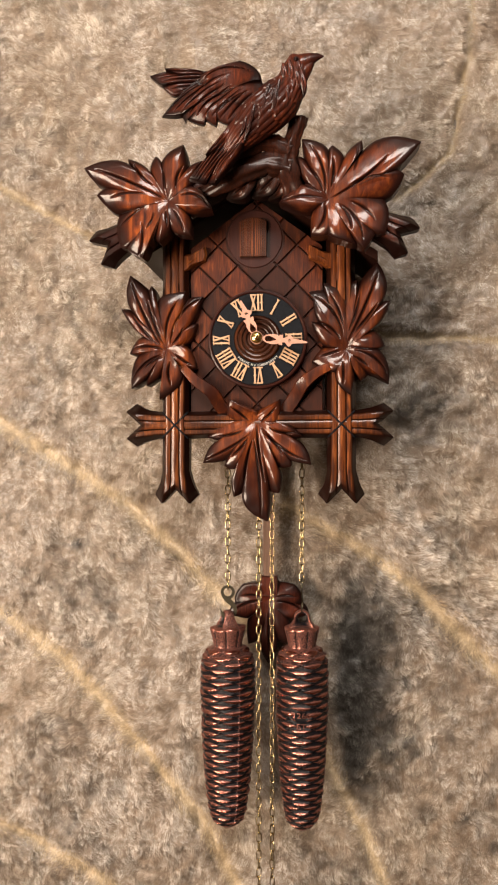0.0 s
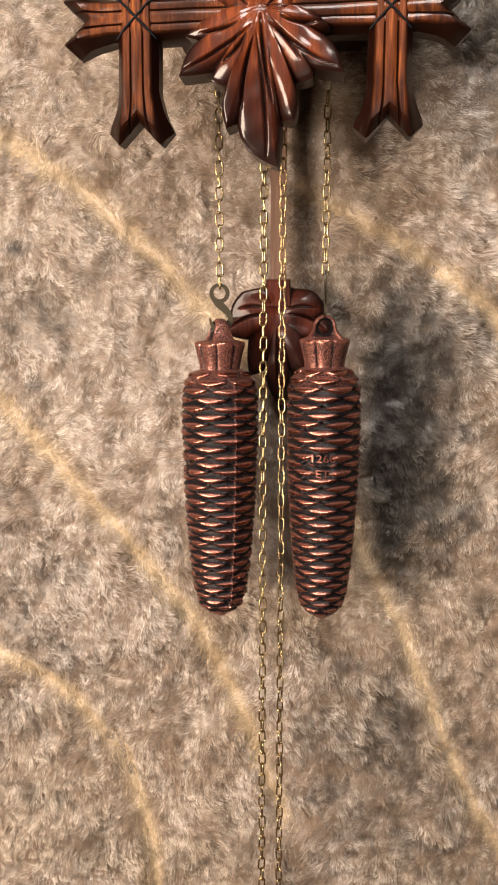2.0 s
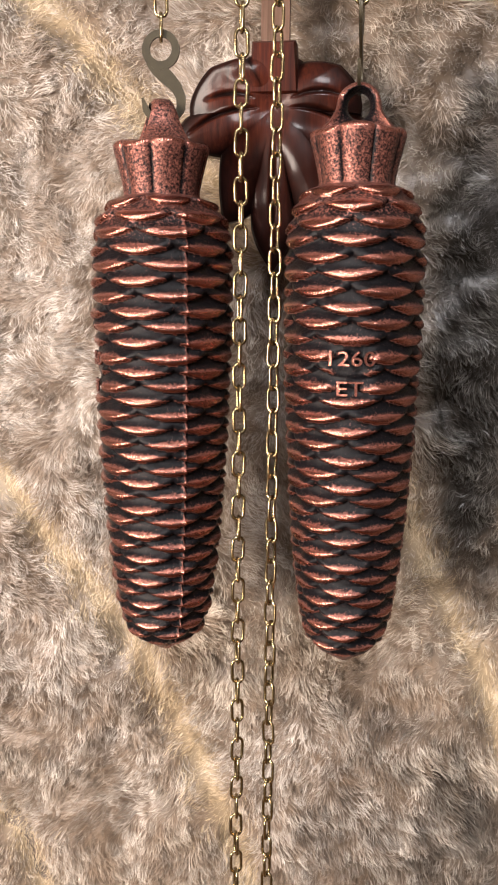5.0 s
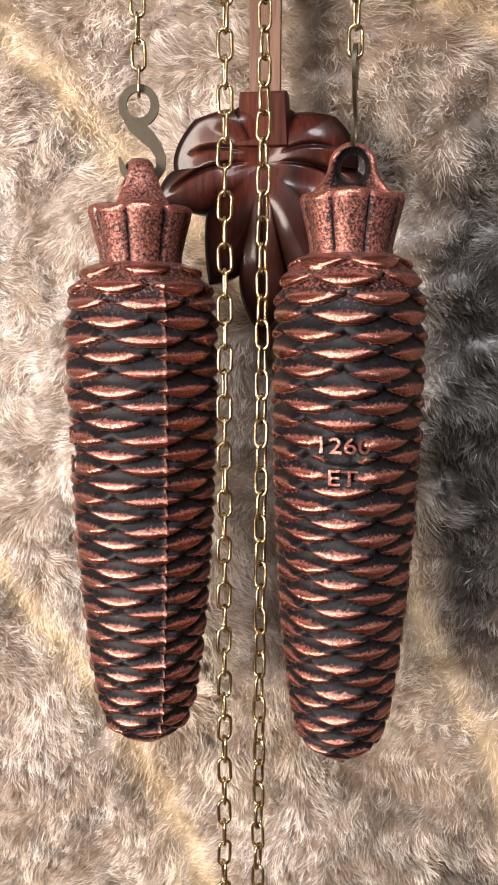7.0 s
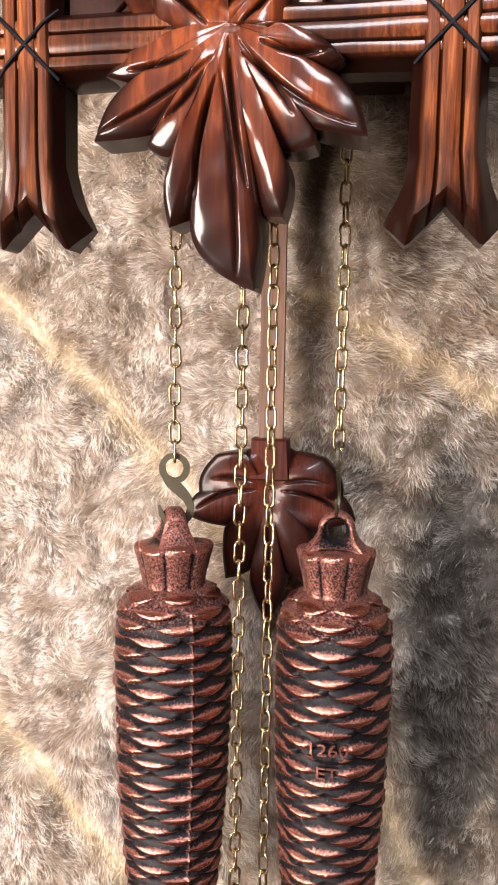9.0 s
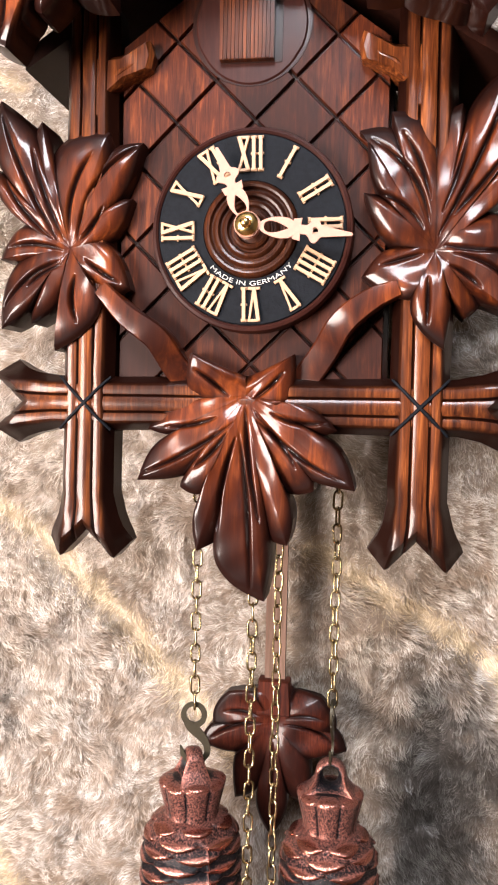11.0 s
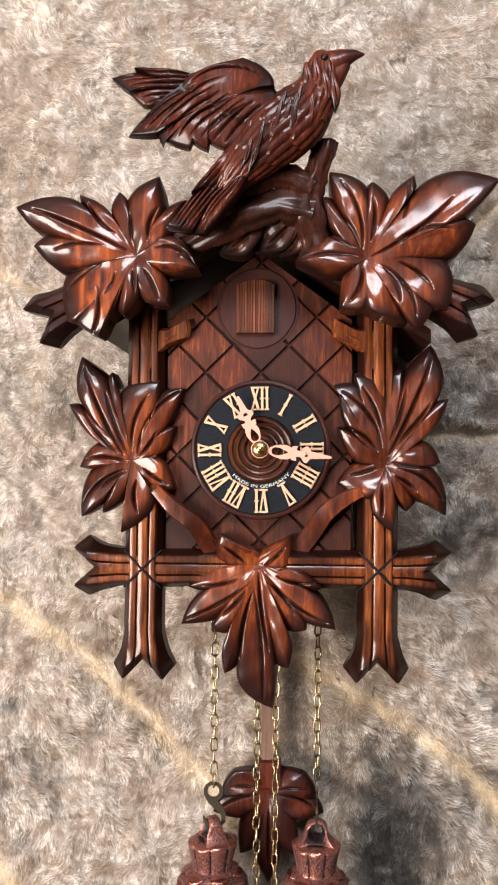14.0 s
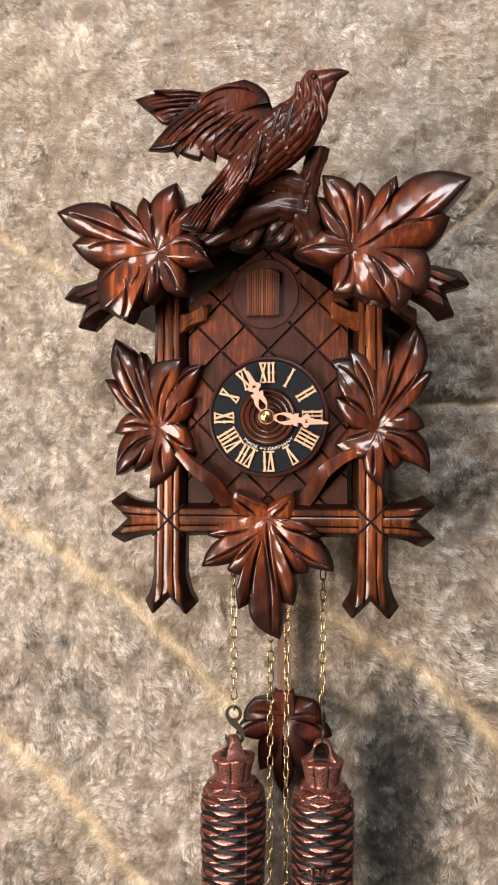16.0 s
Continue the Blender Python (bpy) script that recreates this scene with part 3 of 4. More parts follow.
def clock_hand(name, degrees, length, d0):
    """A pierced serpentine hand: eye at the hub, heart-shaped opening, trefoil and a tapered point."""
    bm = bmesh.new()
    ca, sa = math.cos(math.radians(90 - degrees)), math.sin(math.radians(90 - degrees))
    k = length / 37.0

    def at(u, w):
        return DX + u * ca - w * sa, DZ + u * sa + w * ca
    d1 = d0 + 1.1
    ring_plate(bm, None, lambda t: at(4.6 * math.cos(t), 4.6 * math.sin(t)), lambda t: at(1.6 * math.cos(t), 1.6 * math.sin(t)), d0, d1)
    m, half = 11.0 * k, 7.0 * k
    ring_plate(bm, None, lambda t: at(m + half * math.cos(t), (3.6 + 0.7 * math.cos(t)) * math.sin(t)), lambda t: at(m - 0.6 + half * 0.62 * math.cos(t), (1.8 - 1.1 * math.cos(t)) * math.sin(t)), d0 + 0.05, d1 + 0.02)
    prism(bm, [at(m + half - 1.5, -3.4), at(m + half + 1.2, -3.9), at(m + half + 1.0, -1.6), at(23.4 * k, -1.5), at(23.4 * k, 1.5), at(m + half + 1.0, 1.6), at(m + half + 1.2, 3.9), at(m + half - 1.5, 3.4)], d0 + 0.1, d1 - 0.03)
    c = 24.0 * k
    ring_plate(bm, None, lambda t: at(c + (3.5 + 0.55 * math.cos(4 * t)) * math.cos(t), (3.7 + 0.55 * math.cos(4 * t)) * math.sin(t)), lambda t: at(c + 1.2 * math.cos(t), 1.2 * math.sin(t)), d0, d1, 40)
    prism(bm, [at(c + 2.6, -1.9), at(length, -0.55), at(length + 0.3, 0), at(length, 0.55), at(c + 2.6, 1.9)], d0 + 0.08, d1 - 0.02)
    return part(name, bm, HAND, clock, "pale pink-beige pierced clock hand")


clock_hand("hour_hand", -23.5, 29.5, 99.0)
clock_hand("minute_hand", 96.0, 36.5, 101.4)
bm = bmesh.new()
lathe_face(bm, DX, DZ, [(1.4, 92), (1.4, 98.6), (4.6, 98.7), (4.6, 98.95), (1.5, 98.96), (1.5, 102.6), (4.1, 102.7), (4.1, 103.6), (3.2, 104.6), (1.9, 104.9), (1.7, 106.4), (1.1, 107.0), (0.3, 107.1)], 32)
part("hand_nut", bm, BRASS, clock, "bright brass hand nut")


# carved bars and posts
def bar_part(name, *args, material=WOOD_BAR, **kw):
    bm = bmesh.new()
    notched_bar(bm, *args, **kw)
    return part(name, bm, material, clock, sharp=28)


bar_part("cross_bar", (-97, -64), (102, -63), 10.0, 6.0, 92.3, 15)
bar_part("post", (-59, -123), (-59, 98), 10.0, 6.5, 93, 16, True, False)
bar_part("post", (64, -122), (63, 98), 10.5, 6.5, 93, 16, True, False)
# thin black rods stand for the shade in the X cut of each crossing
for cx, cz in ((-59, -64), (63.6, -63.2)):
    for s in (-1, 1):
        bm = bmesh.new()
        q = 9.8
        tube(bm, [(cx - q, 91.4, cz - s * q), (cx - 0.6 * q, 93.4, cz - s * 0.6 * q), (cx, 93.5, cz), (cx + 0.6 * q, 93.4, cz + s * 0.6 * q), (cx + q, 91.4, cz + s * q)], [0.5, 0.6, 0.7, 0.6, 0.5], 6)
        part("crossing_cut", bm, DIAL_BLACK, clock)

# roof boards and the branch-like trim along the gable
for s, ex, ez in ((-1, -84, 59), (1, 90, 55)):
    bm = bmesh.new()
    prism(bm, [(0, 112), (ex, ez), (ex, ez + 7), (0, 121)], 4, 92)
    part("roof_board", bm, WOOD_DARK, clock)
bar_part("gable_trim", (-114, 60), (4, 121), 10.5, 4.5, 118, 15, True, False, material=WOOD_BIRD)
bar_part("gable_trim", (114, 64), (-4, 121), 10.5, 4.5, 118.4, 15, True, False, material=WOOD_BIRD)


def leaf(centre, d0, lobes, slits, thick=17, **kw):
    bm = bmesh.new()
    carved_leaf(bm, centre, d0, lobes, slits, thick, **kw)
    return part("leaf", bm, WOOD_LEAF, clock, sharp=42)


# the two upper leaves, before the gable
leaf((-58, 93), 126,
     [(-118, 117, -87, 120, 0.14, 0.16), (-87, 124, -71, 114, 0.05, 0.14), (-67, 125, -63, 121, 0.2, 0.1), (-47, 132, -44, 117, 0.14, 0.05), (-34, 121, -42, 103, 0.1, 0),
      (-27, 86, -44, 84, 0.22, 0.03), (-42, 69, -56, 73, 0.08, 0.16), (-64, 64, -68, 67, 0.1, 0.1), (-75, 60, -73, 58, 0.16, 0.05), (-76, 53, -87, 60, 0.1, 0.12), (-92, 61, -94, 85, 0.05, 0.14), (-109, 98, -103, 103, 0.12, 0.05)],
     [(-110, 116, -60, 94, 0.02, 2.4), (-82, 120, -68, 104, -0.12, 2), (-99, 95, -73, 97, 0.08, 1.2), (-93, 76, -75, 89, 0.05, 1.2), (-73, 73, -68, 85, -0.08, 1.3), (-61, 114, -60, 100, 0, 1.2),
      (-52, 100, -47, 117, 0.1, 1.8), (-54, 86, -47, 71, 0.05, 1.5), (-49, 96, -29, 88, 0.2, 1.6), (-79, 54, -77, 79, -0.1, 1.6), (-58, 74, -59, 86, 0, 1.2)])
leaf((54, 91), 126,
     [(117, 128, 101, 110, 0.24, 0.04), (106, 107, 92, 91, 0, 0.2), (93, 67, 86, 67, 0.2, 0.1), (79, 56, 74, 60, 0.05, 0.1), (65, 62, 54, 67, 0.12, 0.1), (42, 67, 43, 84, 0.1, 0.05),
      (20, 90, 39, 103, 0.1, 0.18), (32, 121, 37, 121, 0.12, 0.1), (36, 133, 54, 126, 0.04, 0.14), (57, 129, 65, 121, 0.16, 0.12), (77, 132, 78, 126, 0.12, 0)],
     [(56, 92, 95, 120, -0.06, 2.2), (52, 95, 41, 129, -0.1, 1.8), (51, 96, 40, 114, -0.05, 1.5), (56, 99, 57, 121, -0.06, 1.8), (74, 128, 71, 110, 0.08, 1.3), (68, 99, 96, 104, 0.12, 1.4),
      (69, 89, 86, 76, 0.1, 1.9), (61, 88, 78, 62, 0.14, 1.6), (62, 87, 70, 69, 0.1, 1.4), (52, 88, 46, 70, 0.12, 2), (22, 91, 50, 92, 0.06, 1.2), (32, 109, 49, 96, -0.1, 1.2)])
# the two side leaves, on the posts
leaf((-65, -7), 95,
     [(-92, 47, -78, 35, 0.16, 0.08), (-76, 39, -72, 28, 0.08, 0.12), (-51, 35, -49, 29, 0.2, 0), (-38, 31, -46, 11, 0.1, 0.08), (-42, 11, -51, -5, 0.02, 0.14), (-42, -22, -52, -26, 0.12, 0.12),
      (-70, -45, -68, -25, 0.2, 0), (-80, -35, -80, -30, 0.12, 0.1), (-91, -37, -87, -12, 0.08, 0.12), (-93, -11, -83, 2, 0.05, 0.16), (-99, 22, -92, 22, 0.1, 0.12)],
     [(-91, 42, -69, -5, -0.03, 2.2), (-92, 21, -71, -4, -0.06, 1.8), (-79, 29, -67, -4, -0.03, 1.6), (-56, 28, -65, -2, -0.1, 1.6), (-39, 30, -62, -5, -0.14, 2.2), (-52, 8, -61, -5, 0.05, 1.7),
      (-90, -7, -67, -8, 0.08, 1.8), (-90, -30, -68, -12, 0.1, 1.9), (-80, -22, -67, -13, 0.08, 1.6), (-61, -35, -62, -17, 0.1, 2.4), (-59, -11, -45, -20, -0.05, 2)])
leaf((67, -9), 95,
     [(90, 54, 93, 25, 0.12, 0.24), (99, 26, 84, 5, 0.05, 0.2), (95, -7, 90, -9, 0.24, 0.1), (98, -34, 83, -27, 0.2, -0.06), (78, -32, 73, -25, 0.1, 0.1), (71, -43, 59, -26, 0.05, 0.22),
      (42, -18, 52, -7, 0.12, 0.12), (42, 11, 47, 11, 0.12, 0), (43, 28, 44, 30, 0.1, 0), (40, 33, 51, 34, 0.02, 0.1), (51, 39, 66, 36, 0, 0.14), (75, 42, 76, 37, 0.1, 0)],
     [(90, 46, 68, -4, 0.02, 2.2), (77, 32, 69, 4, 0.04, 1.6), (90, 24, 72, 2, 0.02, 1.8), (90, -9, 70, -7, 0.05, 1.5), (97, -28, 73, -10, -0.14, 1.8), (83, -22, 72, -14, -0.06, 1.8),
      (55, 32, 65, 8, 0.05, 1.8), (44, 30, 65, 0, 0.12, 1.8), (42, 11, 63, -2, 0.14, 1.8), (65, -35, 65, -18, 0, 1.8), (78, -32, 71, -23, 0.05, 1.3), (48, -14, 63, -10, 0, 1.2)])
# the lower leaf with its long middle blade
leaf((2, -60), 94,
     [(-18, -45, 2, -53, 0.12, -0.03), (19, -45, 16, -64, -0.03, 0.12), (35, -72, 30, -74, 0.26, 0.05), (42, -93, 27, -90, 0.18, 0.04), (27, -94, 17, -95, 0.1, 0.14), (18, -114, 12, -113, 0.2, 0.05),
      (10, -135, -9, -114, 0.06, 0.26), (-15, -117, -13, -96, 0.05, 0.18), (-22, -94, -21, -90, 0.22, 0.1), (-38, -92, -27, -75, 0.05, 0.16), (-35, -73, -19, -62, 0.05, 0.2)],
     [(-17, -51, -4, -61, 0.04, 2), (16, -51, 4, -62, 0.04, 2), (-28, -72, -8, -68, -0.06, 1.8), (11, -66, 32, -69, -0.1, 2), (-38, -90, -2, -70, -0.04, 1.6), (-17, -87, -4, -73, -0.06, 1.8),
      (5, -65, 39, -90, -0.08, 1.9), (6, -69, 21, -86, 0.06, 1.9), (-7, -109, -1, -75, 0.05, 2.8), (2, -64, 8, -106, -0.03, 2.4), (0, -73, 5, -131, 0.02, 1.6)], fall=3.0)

# stems from the side leaves down to the lower leaf
for pts in (((-52, 96, -22), (-42, 97, -32), (-31, 96, -40), (-25, 90, -50), (-17, 84, -60)), ((55, 96, -22), (46, 97, -26), (36, 96, -34), (29, 90, -45), (19, 84, -58))):
    bm = bmesh.new()
    run = smooth_run([(*p, r) for p, r in zip(pts, (2.8, 3.9, 4.6, 4.9, 5.2))])
    rings = []
    for i, (x, d, z, r) in enumerate(run):
        x0, z0, x1, z1 = run[max(0, i - 1)][0], run[max(0, i - 1)][2], run[min(len(run) - 1, i + 1)][0], run[min(len(run) - 1, i + 1)][2]
        t = Vector((x1 - x0, z1 - z0)).normalized()
        rings.append([bm.verts.new(v3(x - t.y * u * r, d + h + 0.15 * math.sin(1.7 * i), z + t.x * u * r)) for u, h in ((-1, -9), (-1, 0.6), (-0.88, 1.3), (-0.3, 1.5), (0.35, 1.5), (0.88, 1.3), (1, 0.5), (1, -9))])
    for p, q in zip(rings, rings[1:]):
        for k in range(8):
            bm.faces.new((p[k], p[(k + 1) % 8], q[(k + 1) % 8], q[k]))
    bm.faces.new(rings[0])
    bm.faces.new(rings[-1])
    part("stem", bm, WOOD_LEAF, clock)

# side twigs at the heads of the posts
for s, cx in ((-1, -59), (1, 63)):
    bm = bmesh.new()
    bm.verts.layers.float.new("stain_and_shade")
    twig = [(cx + s * 2, 40), (cx - s * 3, 40), (cx - s * 5, 48), (cx - s * 14, 54), (cx - s * 23, 58), (cx - s * 24, 63), (cx - s * 22.5, 68), (cx - s * 12, 63), (cx - s * 4, 62), (cx + s * 2, 64)]
    prism(bm, twig[::s], 82, 92.6, 1.8)
    tube(bm, [(cx - s * 6, 91.2, 53), (cx - s * 12, 92.5, 57), (cx - s * 18, 92.2, 60)], [0.3, 0.9, 0.3], 8)
    part("twig", bm, WOOD_BAR, clock, sharp=28)

# branch under the bird
branch = new("branch")
branch.parent = clock
branch["label"] = "dark carved branch"


def branch_piece(name, points, radii, wobble=0.09):
    bm = bmesh.new()
    fine, rr = [], []
    for k in range(len(points) - 1):
        for j in range(4):
            f = j / 4
            fine.append(tuple(a + (b - a) * f + random.uniform(-0.12, 0.12) for a, b in zip(points[k], points[k + 1])))
            rr.append((radii[k] + (radii[k + 1] - radii[k]) * f) * random.uniform(0.92, 1.06))
    tube(bm, fine + [points[-1]], rr + [radii[-1]], 36, 0.9, wobble)
    return part(name, bm, WOOD_BRANCH, branch, sharp=50)


branch_piece("stub", [(33, 128, 147), (32.5, 128, 142), (30, 127, 134), (27, 126, 126), (25, 124, 117), (27, 120, 106), (30, 116, 96)], [6.2, 6.0, 5.6, 6.6, 8.5, 9.5, 9])
branch_piece("limb", [(27, 127, 124), (18, 129, 129), (8, 131, 130), (-4, 130, 125), (-14, 128, 118)], [6.5, 6.2, 6.5, 6.0, 3.5])
branch_piece("limb", [(28, 124, 114), (12, 126, 117), (-6, 125, 112), (-20, 122, 105), (-34, 118, 99)], [8, 8, 8.5, 7.5, 5])
for a, b, w in (((22, 112), (0, 97), 15), ((26, 110), (12, 94), 13), ((4, 108), (-18, 96), 14)):
    bm = bmesh.new()
    lobe(bm, a, b, w, 122, 12, 0.06, slits=((0.45, 0.3, 0.9), (-0.45, 0.3, 0.9)))
    part("side_leaf", bm, WOOD_BRANCH, branch)


def carved_bird():
    bm = bmesh.new()
    bm.verts.layers.float.new("stain_and_shade")
    spine = [(-16, 141, 119, 5), (-8, 142, 128, 9.5), (2, 142, 138, 13), (11, 142, 146, 15.2), (20, 142, 153, 14.8), (26.5, 142, 160.5, 12), (30, 142, 167.5, 9.8), (31.5, 142, 173.5, 8.2), (31.5, 142, 179, 6.6), (31, 142, 183, 3.5), (31, 142, 184.5, 0.6)]
    run = smooth_run(spine, 14)
    rings, gone = [], 0.0
    for i, (x, d, z, r) in enumerate(run):
        x0, _, z0, _ = run[max(0, i - 1)]
        x1, _, z1, _ = run[min(len(run) - 1, i + 1)]
        way = Vector((x1 - x0, z1 - z0)).normalized()
        gone += math.hypot(x - x0, z - z0)
        ring = []
        for k in range(132):
            a = 2 * math.pi * k / 132
            # rows of laid feathers, each with a raised tip towards the tail
            bed = gone / 15 + 0.4 * math.sin(3 * a + 0.5)
            row, f = math.floor(bed), bed - math.floor(bed)
            lane = abs(math.sin(10.5 * a + 0.05 * gone + 1.57 * (row % 2)))
            rr = max(0.3, r) * (0.93 + 0.05 * (1 - f) + 0.07 * lane ** 0.7)
            ring.append(bm.verts.new(v3(x - way.y * rr * math.cos(a), d + 0.85 * rr * math.sin(a), z + way.x * rr * math.cos(a))))
        rings.append(ring)
    for p, q in zip(rings, rings[1:]):
        for k in range(132):
            bm.faces.new((p[k], p[(k + 1) % 132], q[(k + 1) % 132], q[k]))
    bm.faces.new(rings[0])
    bm.faces.new(rings[-1])
    tube(bm, [(31, 142, 176), (37, 143, 178), (42, 143.5, 179.8), (47, 144, 181), (51, 144, 181.2)], [7.0, 5.8, 4.2, 2.4, 0.5], 14, 0.8)
    tube(bm, [(30, 142, 166), (35, 142.5, 169), (39, 143, 173.5), (43, 143.5, 177.5)], [8.5, 6.4, 4.6, 2.4], 14, 0.8)
    # far wing, near wing and tail: blades with notched tips and gouged feathers
    def feathers(near, far, n, deep, bow):
        (ax, az), (bx, bz) = near
        (cx, cz), (dx, dz) = far
        return [(ax + (bx - ax) * k / (n - 1), az + (bz - az) * k / (n - 1), cx + (dx - cx) * k / (n - 1), cz + (dz - cz) * k / (n - 1), bow, deep * (0.7 + 0.6 * random.random())) for k in range(n)]

    carved_leaf(bm, (-38, 172), 135, [(-69, 176.5, -58, 180.5, 0.05, 0.03), (-48, 181.5, -30, 180, 0.04, 0.02), (-14, 174, -16, 160, 0.1, 0.1), (-40, 160, -50, 162.5, 0.05, 0.0), (-54, 163, -60, 169, 0.1, 0.04)],
                feathers(((-65, 177), (-52, 164)), ((-22, 179), (-22, 168)), 6, 1.2, 0.03), 4, 0.06, 1.0, 1.0, 0.5)
    carved_leaf(bm, (-20, 158), 149, [(-58, 143.5, -36, 167, 0.06, 0.08), (-5, 179, 10, 163, 0.12, 0.20), (12, 156, 4, 144, 0.1, 0.1), (-13, 136.5, -20, 140, 0.06, 0.06),
                                      (-21, 135.8, -28, 140, 0.06, 0.06), (-29.5, 136.6, -41, 141.5, 0.06, 0.08), (-42, 138.8, -44, 143, 0.06, 0.06)],
                feathers(((-55, 145.5), (-13, 139)), ((-26, 168), (5, 156)), 9, 1.5, 0.07) + [(-40, 152, -14, 170, 0.1, 1.3), (-33, 143, -8, 160, 0.12, 1.3), (-22, 141, -2, 156, 0.1, 1.2), (-30, 168, 4, 168, 0.2, 1.6)], 5, 0.06, 1.6, 2.0, 0.5)
    carved_leaf(bm, (-14, 122), 147, [(-40, 101, -28, 116, 0.02, 0.0), (-17, 131, -6, 141, 0.03, 0.05), (2, 144, 8, 138, 0.1, 0.1), (4, 129, -2, 122, 0.04, 0.03), (-22, 97.5, -28, 99, 0.03, 0.0), (-31, 98.6, -34, 99.5, 0.05, 0.0)],
                feathers(((-36, 102), (-25, 99)), ((-14, 131), (3, 130)), 7, 1.2, 0.02), 7, 0.08, 2.0, 1.0, 0.5)
    # back and breast feathers
    for k in range(14):
        u, w = random.random(), random.uniform(-0.35, 0.6)
        m = 1 + u * 4.6
        p, q = spine[int(m)], spine[int(m) + 1]
        f = m - int(m)
        x, z, r = p[0] + (q[0] - p[0]) * f, p[2] + (q[2] - p[2]) * f, p[3] + (q[3] - p[3]) * f
        x, z = x + 0.68 * w * r, z - 0.6 * w * r + 5
        lobe(bm, (x, z), (x - 5 + 2.5 * w, z - random.uniform(12, 18)), random.uniform(1.8, 2.8), 142.2 + 0.85 * r * math.sqrt(1 - w * w) + random.uniform(-0.2, 0.9), 6, 0.05, 0.6, 1.6 + 4 * abs(w), 1.0, 0.10, 0.5, 0.5, ns=8)
    for a, b in (((24, 175), (25, 160)), ((28, 177), (29, 160)), ((32, 172), (34, 156)), ((36, 170), (37.5, 153))):
        lobe(bm, a, b, 4.6, 150.4, 5, 0.05, 0.6, 2.5, 1.0, 0.12, ns=10)
    eye = bmesh.ops.create_uvsphere(bm, u_segments=12, v_segments=8, radius=1.8 * MM)
    for vert in eye["verts"]:
        vert[bm.verts.layers.float["stain_and_shade"]] = 1.0
    bmesh.ops.translate(bm, verts=eye["verts"], vec=v3(32.5, 147.6, 178.2))
    return part("carved_bird", bm, WOOD_BIRD, clock, "carved wooden bird with spread wings", sharp=45)


carved_bird()

# ---- the pendulum ----
pendulum = thing("pendulum", (HUB[0] + 0.006, -0.02, HUB[2] - 0.05), "dark wooden pendulum with a carved leaf bob", "pendulum")


def under(ob, place):
    """Lets the mesh of a part keep its place when its thing stands at that place."""
    ob.location = Vector(HUB) - Vector(place)
    return ob


PEND = tuple(pendulum.location)
bm = bmesh.new()
prism(bm, [(1.4, -190), (10.6, -190), (10.6, -40), (1.4, -40)], 18, 21, 0.6)
under(part("rod", bm, WOOD_ROD, pendulum, "flat matt brown rod"), PEND)
bm = bmesh.new()
carved_leaf(bm, (6, -206), 24,
            [(-27, -217, -22, -208, 0.05, 0.14), (-15, -193, -3, -191, 0.2, 0.05), (6, -188, 15, -191, 0.1, 0.1), (27, -193, 34, -208, 0.05, 0.2), (39, -217, 23, -221, 0.14, 0.05),
             (23, -242, 13, -238, 0.06, 0.12), (6, -258, -1, -238, 0.16, 0.16), (-11, -242, -11, -221, 0.12, 0.06)],
            [(11, -206, 34, -214, 0.1, 1.4), (1, -206, -22, -214, -0.1, 1.4), (12, -203, 29, -203, 0.1, 1.0), (0, -203, -17, -203, -0.1, 1.0), (6, -214, 6, -250, 0, 1.4)], 8, 0.03, 0.8, 3.0)
prism(bm, [(-2, -202), (14, -202), (13, -186), (-1, -186)], 16.5, 24.5, 1.0)
under(part("bob", bm, WOOD_BOB, pendulum, "carved leaf-shaped bob"), PEND)


# ---- the two cast pine cone weights ----
def cone_radius(q):
    """The body's radius at q millimetres under its shoulder."""
    return float(np.interp(q, (0, 2.3, 7, 13, 22, 37, 52, 68, 83, 98, 113, 129, 136, 141, 143.5, 144.5), (11.5, 15.6, 18.6, 19.9, 20.3, 20.3, 19.9, 19.3, 18.5, 17.5, 16.1, 14.0, 11.8, 8.0, 4.5, 0.6)))


def scale_relief(a, q):
    """The height of the overlapping scales at the angle a and q under the shoulder, and how far into its bright lip the place lies."""
    best, lens, cols, pitch = 0.0, 0.0, 6, 9.5
    gap = 2 * math.pi / cols
    q = 1.0 * q + 0.0010 * q * q
    r0 = int(q / (pitch / 2)) - 1
    for row in range(r0 - 1, r0 + 4):
        shift = 0.5 * (row % 2)
        c = round(a / gap - shift)
        u = (a / gap - shift - c) * 2 / 1.30
        if abs(u) >= 1:
            continue
        own = math.sin(12.9 * row + 78.2 * (c % cols)) * 43758.5
        own -= math.floor(own)
        edge = row * pitch / 2 + 4.4 * (1 - abs(u) ** 1.8) + 0.7 * (own - 0.5) + 0.4 * u * math.sin(40 * own)
        t = edge - q
        if -0.01 <= t < 10.5:
            lip = math.exp(-((t - 1.5) / 2.0) ** 2) if t > 1.5 else max(0.0, 1 - ((1.5 - t) / 1.7) ** 2) ** 0.5
            h = (1 - abs(u) ** 2.6) ** 0.6 * (0.45 * (1 - t / 10.5) + 0.55 * lip) * (0.88 + 0.14 * own)
            if h > best:
                best, lens = h, max(0.0, 1 - t / ((4.0 + 0.8 * own) * max(0.02, 1 - (u / 0.68) ** 2)))
    return best, lens


